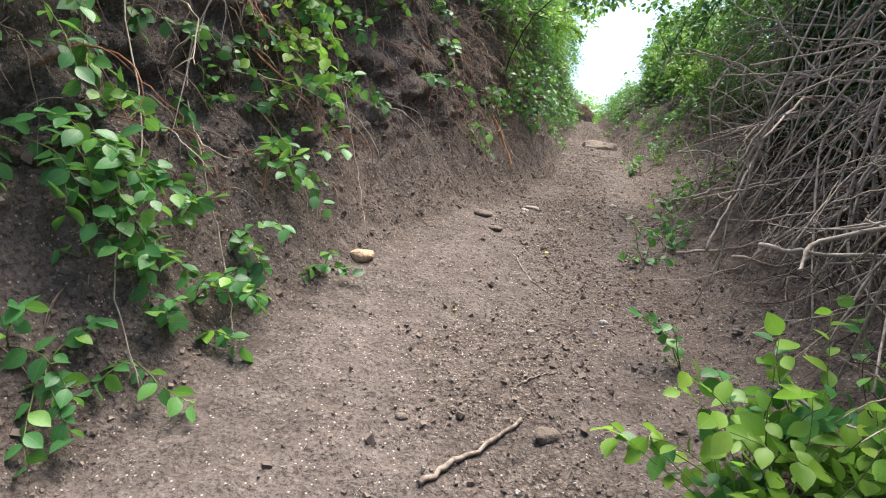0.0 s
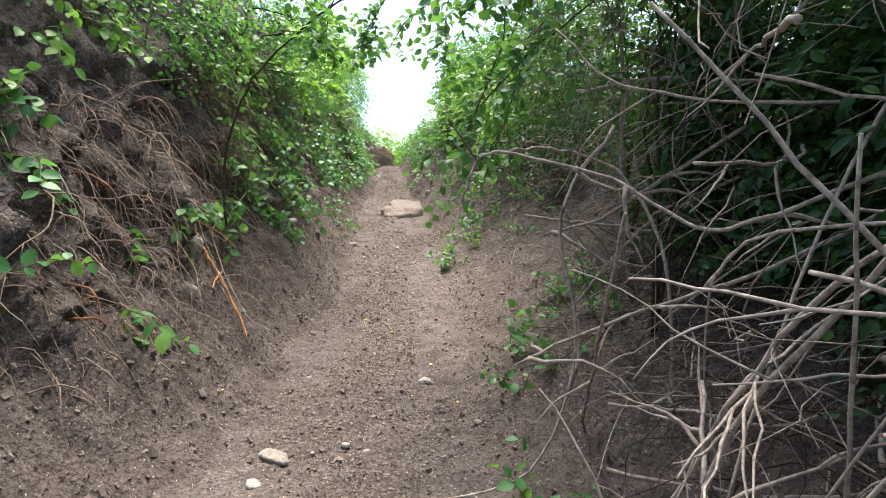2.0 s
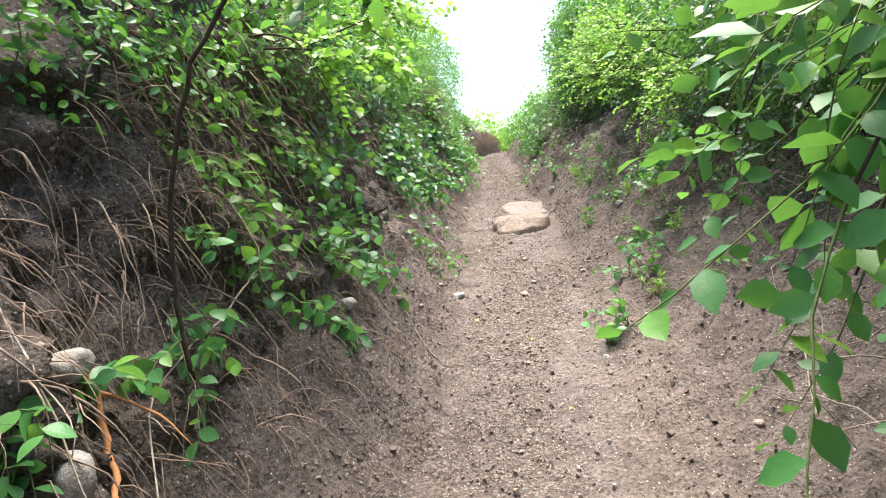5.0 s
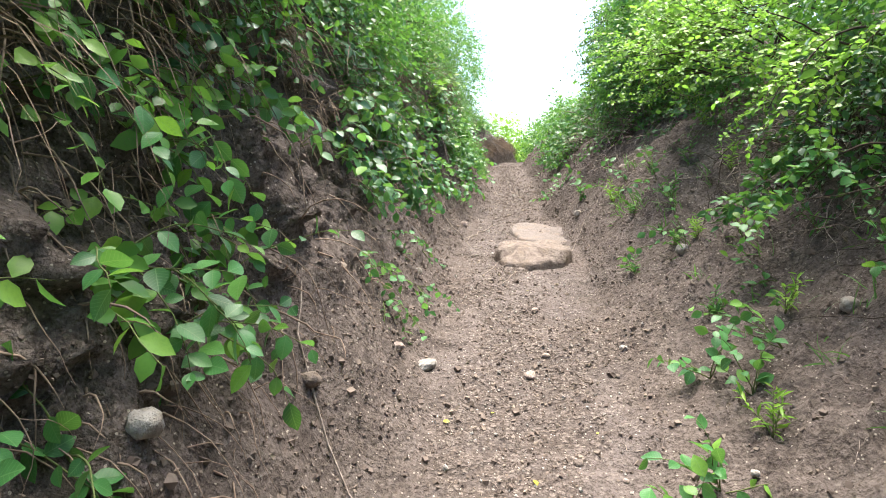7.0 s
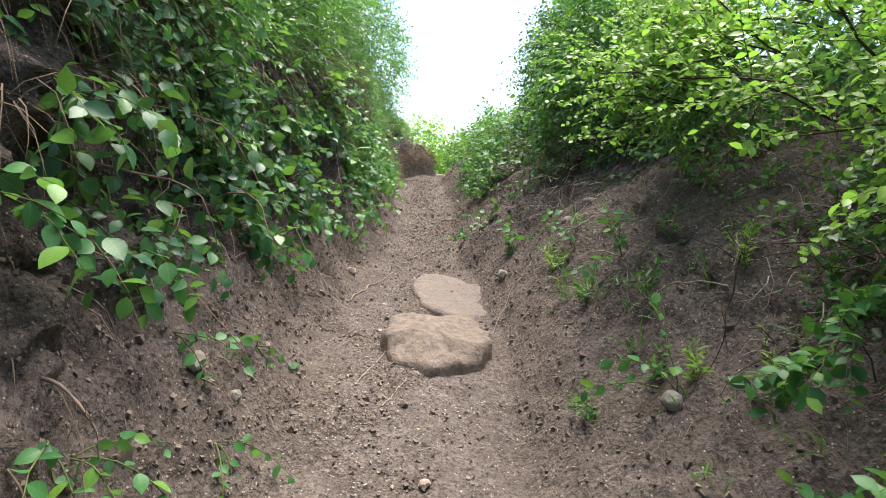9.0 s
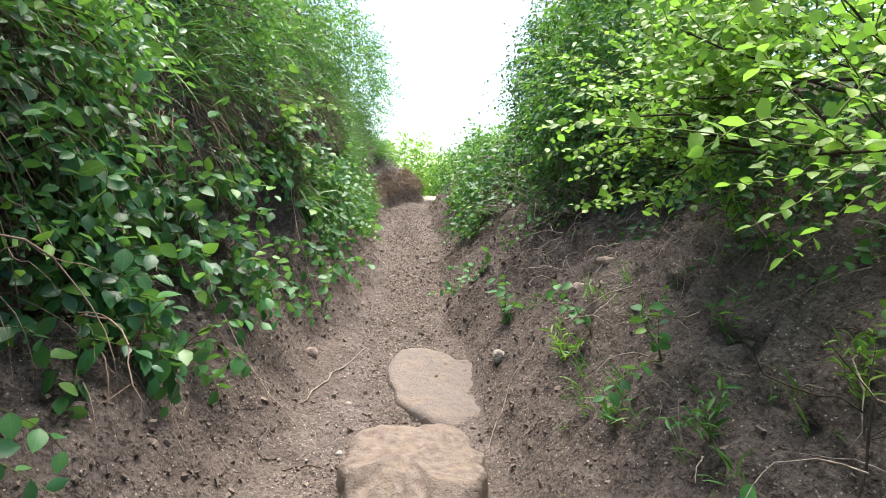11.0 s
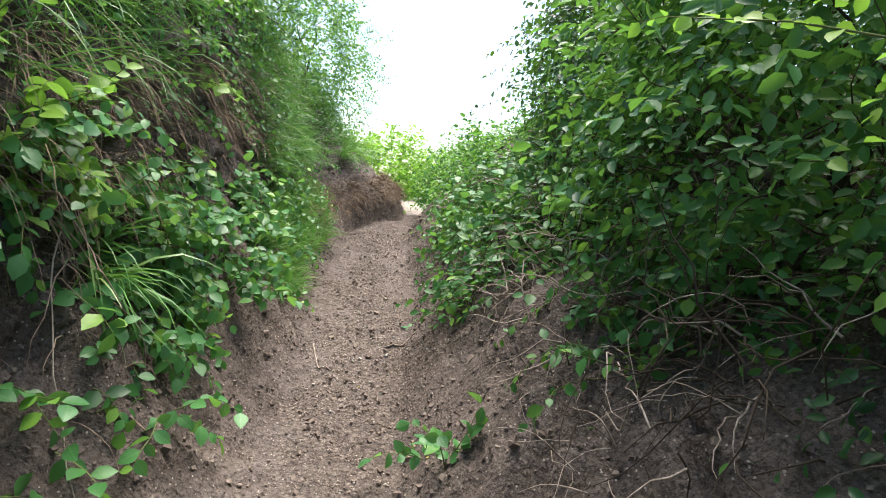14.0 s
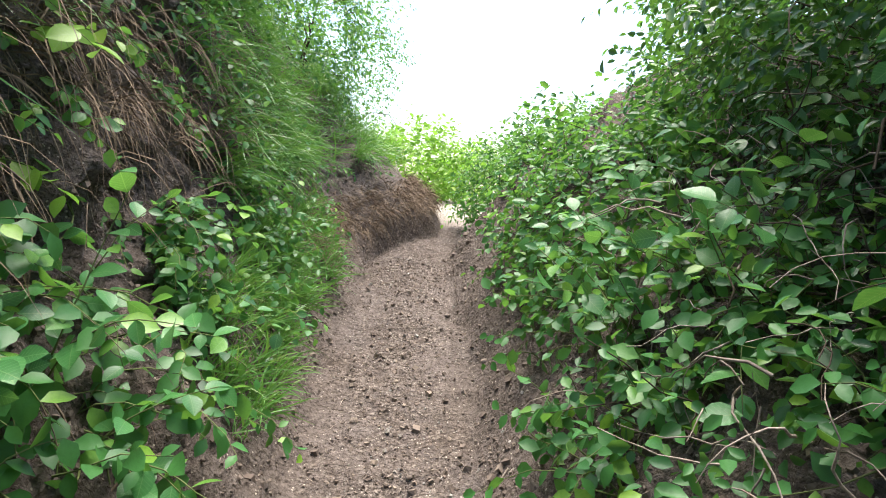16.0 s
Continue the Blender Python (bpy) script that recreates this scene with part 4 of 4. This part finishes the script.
# woody runners trailing down the high bank
for ys, hs, r in (((2.7, 2.55, 2.4, 2.3, 2.1), (1.5, 1.0, 0.6, 0.2, 0.03), 0.004), ((3.4, 3.1, 2.6, 2.3), (1.8, 1.6, 1.2, 0.7), 0.004), ((2.2, 2.0, 1.8, 1.7), (1.3, 0.8, 0.4, 0.1), 0.0035),
                  ((3.9, 3.8, 3.6, 3.3), (1.2, 0.8, 0.4, 0.1), 0.003), ((6.4, 6.3, 6.25, 6.4), (1.5, 1.0, 0.5, 0.2), 0.003), ((7.6, 7.2, 6.7, 6.3), (1.0, 0.9, 0.75, 0.4), 0.004),
                  ((12.4, 12.2, 12.1), (1.1, 0.6, 0.1), 0.003), ((13.9, 13.6, 13.4), (1.2, 0.7, 0.15), 0.003)):
    pts = on_bank(-1, np.array(ys), np.array(hs)) + np.array([0.07, -0.03, 0.02])
    dead_branch(pts, r, r * 0.6, 3, "long pale woody runner trailing down the bank", material=ROOT_PALE, reach=0.35, name="runner", group="runners on the high bank")

# ---- stones ----
def stone(x, y, size, label, material, flat=0.6, sink=0.35, turn=None, lift=0.0, name="stone", detail=3, angular=0.25, group=""):
    bm = bmesh.new()
    bmesh.ops.create_icosphere(bm, subdivisions=detail, radius=0.5)
    o = rng.uniform(0, 50, 3)
    for vert in bm.verts:
        c = vert.co
        k = 1 + angular * noise.noise(c * 2.3 + Vector(o)) + 0.4 * angular * noise.noise(c * 6 + Vector(o)) + 0.28 * angular * noise.noise(c * 15 + Vector(o))
        vert.co = Vector((c.x * size[0] * k, c.y * size[1] * k, max(-0.45, min(0.40, c.z)) * size[2] * k))
    me = bpy.data.meshes.new(name)
    bm.to_mesh(me)
    bm.free()
    for poly in me.polygons:
        poly.use_smooth = True
    me.materials.append(material)
    ob = new(name, me)
    ob.location = (x, y, seat(x, y) + size[2] * (0.42 - sink) + lift)
    ob.rotation_euler = (rng.normal(0, 0.08), rng.normal(0, 0.08), turn if turn is not None else rng.uniform(0, 6))
    return tagged(ob, label, "stone", group)


def slab_rock(x, y, width, length, thick, proud, turn, tilt, label, material, rough=0.05, ledge=0.0):
    """A flat-topped rock bedded in the path: a crooked outline, a worn top and a broken front face."""
    n, rings = 56, (0.0, 0.25, 0.5, 0.72, 0.88, 0.96, 1.0, 1.02, 1.03)
    drop = (0.0, 0.0, 0.0, 0.004, 0.012, 0.03, 0.10, 0.45, 1.0)
    o = rng.uniform(0, 40)
    ang = np.linspace(0, 2 * np.pi, n, endpoint=False)
    out = 0.5 * (1 + 0.20 * vnoise(np.cos(ang) * 1.6 + o, np.sin(ang) * 1.6, 0.5) + 0.10 * vnoise(np.cos(ang) * 5 + o, np.sin(ang) * 5, 3.5)
                 + 0.04 * vnoise(np.cos(ang) * 13 + o, np.sin(ang) * 13, 7.5))
    v = []
    for r, d in zip(rings, drop):
        px, py = np.cos(ang) * out * r * width, np.sin(ang) * out * r * length
        pz = -d * thick + rough * (0.6 * vnoise(px * 5 + o, py * 5, 1.5) + 0.3 * vnoise(px * 14 + o, py * 14, 2.5) + 0.14 * vnoise(px * 40, py * 40, d * 9))
        # a split shelf along the front
        pz = pz - ledge * step(0.0, 0.05, -py - length * 0.22 + 0.06 * vnoise(px * 9 + o, 0.5))
        wob = 0.012 * vnoise(px * 20 + o, py * 20, d * 8)
        v.append(np.stack([px * (1 + wob), py * (1 + wob), pz], -1))
    v = np.concatenate(v)
    k = len(rings)
    i, j = np.meshgrid(np.arange(k - 1), np.arange(n), indexing="ij")
    jj = (j + 1) % n
    f = np.stack([i * n + j, (i + 1) * n + j, (i + 1) * n + jj, i * n + jj], -1).reshape(-1, 4)
    ob = new("rock", mesh_of("rock", v, f, material))
    ob.location = (x, y, float(ground_z(x, y, False)) + proud)
    ob.rotation_euler = (tilt, 0.0, turn)
    return tagged(ob, label, "rock")


slab_rock(0.03, 11.74, 0.62, 0.74, 0.34, 0.115, -0.2, 0.06, "large tan rock with a split face half sunk in the path", STONE_ROCK, 0.06, 0.07)
slab_rock(0.15, 12.72, 0.62, 1.0, 0.25, 0.028, 0.15, 0.15, "flat dusty pale rock set flush in the path", STONE_DUST, 0.025)
for x, y, sx, sy, sz, mat, lab in (
        (-1.2, 3.25, .17, .13, .09, STONE_CHALK, "flat orange-tan stone lying at the foot of the bank"), (-0.47, 5.3, .19, .10, .07, STONE, "pale wedge-shaped stone lying on the path"),
        (-0.50, 5.05, .08, .06, .04, STONE, "small grey stone on the path"),         (-0.75, 4.49, .15, .12, .07, STONE_BROWN, "rounded brown-grey stone at the path's edge"),
        (-0.61, 4.25, .12, .09, .05, STONE_BROWN, "small flat brown stone on the path"), (-0.50, 9.55, .15, .09, .06, STONE, "grey stone lying on the path"),
        (-0.78, 8.7, .08, .08, .06, STONE_BROWN, "dark grey stone on the path"), (-1.03, 8.4, .10, .07, .09, STONE, "grey angular stone at the foot of the bank"),
        (-0.63, 9.45, .08, .06, .05, STONE_TAN, "small tan stone on the path"), (0.0, 9.6, .08, .06, .05, STONE_TAN, "small tan stone on the path"),
        (0.46, 12.6, .10, .08, .08, STONE, "small dark stone at the path's edge"), (0.92, 10.53, .09, .07, .08, STONE, "whitish stone on the low bank"),
        (-0.83, 10.46, .12, .07, .05, STONE, "blue-grey flat stone at the bank's foot"), (-0.74, 10.63, .06, .05, .07, STONE, "small pale stone by the bank"),
        (0.85, 12.42, .11, .08, .075, STONE_TAN, "smooth buff pebble on the low bank"), (0.99, 12.47, .13, .07, .06, STONE_TAN, "smooth buff pebble on the low bank"),
        (1.33, 9.42, .10, .08, .08, STONE, "pale stone stuck in the low bank"), (-0.68, 12.97, .08, .07, .10, STONE_TAN, "egg-shaped buff stone by the bank"),
        (0.0, 2.1, .12, .08, .05, STONE_BROWN, "brown stone beside a stick on the path"), (0.24, 6.1, .09, .07, .05, STONE, "small grey stone on the path"),
        (-1.5, 2.5, .13, .11, .12, STONE, "pale crumbly stone under the leaves"), (1.5, 12.6, .08, .06, .06, STONE_TAN, "smooth buff pebble on the low bank")):
    stone(x, y, (sx, sy, sz), lab, mat, group="loose stones")
for y, h, size, lab in ((6.32, 0.74, (.10, .13, .20), "grey slab-like stone standing out of the bank"), (6.06, 0.58, (.11, .10, .10), "grey lump of stone stuck in the bank"),
                        (6.5, 1.05, (.14, .16, .10), "mossy flat stone jutting from the bank"), (7.9, 0.6, (.08, .08, .07), "small grey stone stuck in the bank")):
    p = on_bank(-1, y, h)
    ob = stone(p[0], y, size, lab, STONE, turn=0.3, group="loose stones")
    ob.location = (p[0] + 0.02, y, p[2])
for k in range(70):
    y = rng.uniform(0.8, 17.5)
    s = rng.uniform(0.014, 0.045)
    stone(float(centre(y)) + rng.normal(0, 0.42), y, (s * 1.2, s, s * 0.8), "small pebble lying on the trodden earth", (STONE, STONE_TAN, STONE_BROWN)[int(rng.integers(0, 3))],
          detail=2, group="pebbles")


def bits(name, label, category, n, size, material, spread=0.5, lift=0.3, y0=0.4, y1=18.5):
    """Crumbs of earth or grit over the path, denser in drifts."""
    y = rng.uniform(y0, y1, n)
    x = centre(y) + rng.normal(0, spread, n)
    ok = rng.random(n) < 0.3 + 0.6 * looseness(x, y)
    x, y = x[ok], y[ok]
    s = size * (0.35 + rng.exponential(0.42, len(x)).clip(0, 2.6))
    cube = np.array([(a, b, c) for a in (-0.5, 0.5) for b in (-0.5, 0.5) for c in (-0.4, 0.4)])
    face = np.array([(0, 1, 3, 2), (4, 6, 7, 5), (0, 4, 5, 1), (2, 3, 7, 6), (0, 2, 6, 4), (1, 5, 7, 3)])
    jit = cube[None] * rng.uniform(0.55, 1.35, (len(x), 8, 3))
    turn = frames_of(rng.normal(0, 1, (len(x), 3)), rng.normal(0, 1, (len(x), 3)))
    v = np.einsum("nij,nkj->nki", turn, jit) * s[:, None, None] + np.stack([x, y, ground_z(x, y) + s * lift], -1)[:, None]
    f = (face[None] + (np.arange(len(x)) * 8)[:, None, None]).reshape(-1, 4)
    return tagged(new(name, mesh_of(name, v.reshape(-1, 3), f, material, False)), label, category, kind="stuff")


bits("soil_crumbs", "loose brown crumbs of earth on the path", "soil", 52000, 0.0092, CRUMB, 0.62, 0.1)
def bank_bits(name, label, n, size, side, h1):
    """Crumbs and clods sticking out of a bank's face."""
    y = rng.uniform(0.4, 19.5, n)
    p = on_bank(side, y, h1 * rng.random(n) ** 1.3 + 0.03)
    s = size * (0.35 + rng.exponential(0.42, n).clip(0, 2.6))
    cube = np.array([(a, b, c) for a in (-0.5, 0.5) for b in (-0.5, 0.5) for c in (-0.4, 0.4)])
    face = np.array([(0, 1, 3, 2), (4, 6, 7, 5), (0, 4, 5, 1), (2, 3, 7, 6), (0, 2, 6, 4), (1, 5, 7, 3)])
    turn = frames_of(rng.normal(0, 1, (n, 3)), rng.normal(0, 1, (n, 3)))
    v = np.einsum("nij,nkj->nki", turn, cube[None] * rng.uniform(0.5, 1.4, (n, 8, 3))) * s[:, None, None] + p[:, None]
    f = (face[None] + (np.arange(n) * 8)[:, None, None]).reshape(-1, 4)
    tagged(new(name, mesh_of(name, v.reshape(-1, 3), f, CRUMB, False)), label, "soil", kind="stuff")


bank_bits("soil_clods", "crumbling clods standing out of the high bank", 24000, 0.011, -1, 1.7)
bank_bits("soil_clods", "crumbling clods on the low bank", 14000, 0.011, 1, 1.0)
bits("gravel", "fine pale gravel strewn over the path", "gravel", 5200, 0.0075, STONE, 0.45)
bits("soil_clods", "dark clods fallen from the banks", "soil", 2600, 0.013, CRUMB, 0.7, 0.05)
# chips of bark and short straws
n = 1500
y = rng.uniform(0.6, 18.0, n)
x = centre(y) + rng.normal(0, 0.6, n)
p = np.stack([x, y, ground_z(x, y) + 0.004], -1)
lines = bends(p, np.stack([rng.normal(0, 1, n), rng.normal(0, 1, n), np.zeros(n)], -1), rng.uniform(0.02, 0.07, n), 3, 0.3, 0)
lines[..., 2] = ground_z(lines[..., 0], lines[..., 1]) + 0.004
v, f = tubes(lines, rng.uniform(0.0008, 0.002, n), 0.0008, 4)
tagged(new("straw_litter", mesh_of("straw_litter", v, f, TWIG)), "bits of straw and bark strewn on the path", "litter", kind="stuff")


def lying_twig(points, r, label, material=None):
    p = np.array([(a, b, float(ground_z(a, b)) + r * 0.9) for a, b in points])
    t = np.linspace(0, 1, 14)
    s = np.linspace(0, 1, len(p))
    line = np.stack([np.interp(t, s, p[:, i]) for i in range(3)], -1) + rng.normal(0, 0.004, (14, 3))
    line[:, 2] = ground_z(line[:, 0], line[:, 1]) + r
    v, f = tube(line - line[0], r, r * 0.6, 6, 0.15)
    ob = new("stick", mesh_of("stick", v, f, material or TWIG))
    ob.location = line[0]
    tagged(ob, label, "stick", "sticks on the path")


for pts, r, lab in (
        ([(-0.36, 1.72), (-0.26, 1.89), (-0.1, 2.12)], 0.011, "short dark stick lying on the path"),
        ([(-0.95, 9.1), (-0.85, 8.75), (-0.55, 8.5), (-0.25, 8.47), (-0.1, 8.5)], 0.004, "long thin curved runner lying across the path"),
        ([(-0.5, 15.45), (-0.4, 15.15), (-0.27, 15.1)], 0.006, "crooked dark stick at the path's edge"),
        ([(-0.05, 15.5), (0.08, 15.52), (0.2, 15.6)], 0.007, "short dark stick lying on the path"),
        ([(-0.4, 3.8), (-0.25, 3.45), (-0.12, 3.35)], 0.005, "thin pale stick lying on the path"),
        ([(0.35, 12.0), (0.5, 12.3), (0.62, 12.4)], 0.004, "thin twig on the low bank"),
        ([(-0.6, 12.4), (-0.5, 12.8), (-0.36, 13.2)], 0.006, "pale straight stick leaning at the bank's foot"),
        ([(-0.2, 11.0), (-0.1, 11.3)], 0.004, "short twig on the path"), ([(-0.35, 11.2), (-0.25, 11.6), (-0.2, 12.0)], 0.003, "thin straw on the path")):
    lying_twig(pts, r, lab)
for k in range(40):
    y = rng.uniform(1.0, 17)
    x = float(centre(y)) + rng.normal(0, 0.55)
    a = rng.uniform(0, 6.3)
    l = rng.uniform(0.06, 0.2)
    lying_twig([(x, y), (x + l * math.cos(a), y + l * math.sin(a))], rng.uniform(0.0015, 0.004), "thin dry twig lying on the earth", BARK if k % 3 else TWIG)
# ---- single plants ----
LEAF_MESH = mesh_of("leaf", *LEAF_FINE, LEAF_ONE)
LEAF_MESH_LIME = mesh_of("leaf", *LEAF_FINE, leaf_material("leaf_broad_lime", (0.11, 0.24, 0.03), (0.20, 0.36, 0.05), (0.28, 0.40, 0.06), single=True, through=0.5))
YELLOW = mesh_of("leaf", *LEAF_FINE, leaf_material("leaf_yellow", (0.42, 0.34, 0.03), (0.55, 0.46, 0.05), (0.6, 0.5, 0.08), single=True))


def plant(at, way, label, stems=3, length=0.4, leaves=9, size=0.06, droop=0.8, leaf=None, name="leafy_plant", spread=0.45, group="leafy plants", face=(0, -0.3, 0.9), thick=0.003):
    """A small plant: its stems and every leaf are parts."""
    at = np.asarray(at, float)
    root = tagged(new(name), label, "plant", group)
    root.location = at
    ways = np.asarray(way, float) + rng.normal(0, spread, (stems, 3))
    lines = bends(np.zeros((stems, 3)), ways, length * rng.uniform(0.6, 1.15, stems), 8, 0.35, droop)
    for line in lines:
        v, f = tube(line, thick, thick * 0.35, 5)
        part("stem", mesh_of("stem", v, f, STEM), root)
    pos, axis, nor, sz = leaves_on(lines, leaves, size, face=face, first=0.2)
    turn = frames_of(axis, nor)
    for p, t, s in zip(pos, turn, sz):
        ob = part("leaf", leaf or LEAF_MESH, root)
        ob.matrix_local = Matrix.Translation(p) @ Matrix(t.tolist()).to_4x4() @ Matrix.Diagonal((s, s, s, 1))
    return root


def bank_plants(side, y0, y1, h0, h1, n, label, **more):
    for k in range(n):
        p = on_bank(side, rng.uniform(y0, y1), rng.uniform(h0, h1))
        way = (0.7, -0.25, 0.35) if side < 0 else (-0.45, -0.2, 0.8)
        plant(p, way, label, **more)


HANG = "broad-leaved green shoot hanging off the earth bank"
bank_plants(-1, 1.5, 3.6, 0.55, 1.6, 17, HANG, size=0.078, length=0.5, droop=1.4)
bank_plants(-1, 2.8, 4.3, 1.15, 1.75, 7, "bright green shoots hanging over the edge of the bank", size=0.085, length=0.45, droop=1.2, leaf=LEAF_MESH_LIME)
bank_plants(-1, 1.4, 3.2, 0.05, 0.5, 5, "small green seedling at the foot of the bank", size=0.07, length=0.2, leaves=6)
bank_plants(-1, 1.0, 2.5, 0.12, 0.7, 11, "broad-leaved plant low on the bank", size=0.07, length=0.32, droop=1.0)
bank_plants(-1, 11.3, 12.0, 1.0, 1.5, 4, HANG, size=0.075, length=0.65, droop=0.9)
bank_plants(-1, 3.4, 5.6, 0.6, 1.6, 8, HANG, size=0.08, length=0.4, droop=1.3)
bank_plants(-1, 5.4, 7.2, 0.5, 1.3, 5, HANG, size=0.075, length=0.3, droop=1.2)
bank_plants(-1, 7.0, 8.8, 0.6, 1.4, 14, HANG, size=0.07, length=0.42, droop=1.3)
bank_plants(-1, 8.8, 10.6, 0.7, 1.5, 9, HANG, size=0.07, length=0.4, droop=1.4)
bank_plants(-1, 9.6, 11.2, 0.15, 0.6, 6, "trailing green creeper low on the bank", size=0.05, length=0.4, droop=1.6)
bank_plants(-1, 10.8, 12.6, 0.4, 1.5, 16, HANG, size=0.078, length=0.42, droop=1.4)
bank_plants(-1, 12.4, 14.6, 0.25, 1.2, 11, HANG, size=0.07, length=0.38, droop=1.2)
bank_plants(-1, 14.2, 16.2, 0.45, 1.0, 14, "lush broad-leaved plant at the path's edge", size=0.07, length=0.42, droop=0.8)
bank_plants(1, 8.4, 13.5, 0.25, 0.9, 8, "green herb rooted in the low bank", size=0.055, length=0.35, droop=0.7)
bank_plants(1, 14.7, 16.4, 0.6, 1.1, 16, "broad-leaved branch reaching out of the low bank", size=0.078, length=0.45, droop=0.7)
bank_plants(1, 5.6, 8.0, 0.1, 0.5, 8, "green seedling under the dead branches", size=0.055, length=0.3)
for x, y, n in ((0.58, 1.74, 4), (0.66, 1.88, 5), (0.68, 1.7, 5), (0.78, 1.92, 5), (0.66, 2.02, 4), (0.9, 1.8, 5), (1.0, 2.0, 4)):
    plant((x, y, seat(x, y) - 0.01), (-0.1, 0, 1), "bright green weed standing at the path's edge", stems=n + 2, length=0.5, size=0.08, leaves=10, droop=0.5, leaf=LEAF_MESH_LIME if n == 5 else None)
for x, y in ((0.5, 2.7), (0.75, 5.75), (0.95, 5.9), (0.8, 6.2), (0.55, 4.3), (0.62, 4.75), (0.75, 9.3), (0.85, 9.1), (0.5, 8.6), (0.62, 8.7), (0.52, 13.0), (0.28, 14.1), (0.35, 13.8), (0.4, 4.0)):
    plant((x, y, seat(x, y) - 0.01), (-0.05, 0, 1), "small bright green plant growing by the path", stems=4, length=0.28, size=0.065, leaves=6, droop=0.6)
for x, y, w in ((-1.0, 14.5, 0.3), (-1.0, 14.9, 0.3), (1.15, 15.3, -0.5), (1.2, 14.9, -0.5)):
    plant((x, y, seat(x, y) - 0.01), (w, -0.1, 1), "tall leafy plant with large round leaves by the path", stems=4, length=0.7, size=0.078, leaves=10, droop=0.5, spread=0.3)
bank_plants(-1, 13.6, 15.4, 1.15, 1.8, 7, "fresh yellow-green shoots leaning out of the dead grass", size=0.075, length=0.4, droop=0.9, leaf=LEAF_MESH_LIME)
plant((0.43, 5.03, 2.76), (0.05, -0.15, 0.9), "sprig of large fresh leaves on the bent branch", stems=2, length=0.19, size=0.066, leaves=5, name="leafy_sprig")
# fallen yellow leaves
for k in range(46):
    y = rng.uniform(1.0, 8.0) if k < 34 else rng.uniform(8, 16)
    x = float(centre(y)) + rng.normal(0.1, 0.5)
    ob = new("fallen_leaf", YELLOW)
    s = rng.uniform(0.015, 0.032)
    ob.matrix_world = Matrix.Translation((x, y, seat(x, y) + 0.006)) @ Euler((rng.normal(0, 0.2), rng.normal(0, 0.2), rng.uniform(0, 6))).to_matrix().to_4x4() @ Matrix.Diagonal((s, s, s, 1))
    tagged(ob, "small yellow leaf fallen on the earth", "leaf", "fallen leaves")
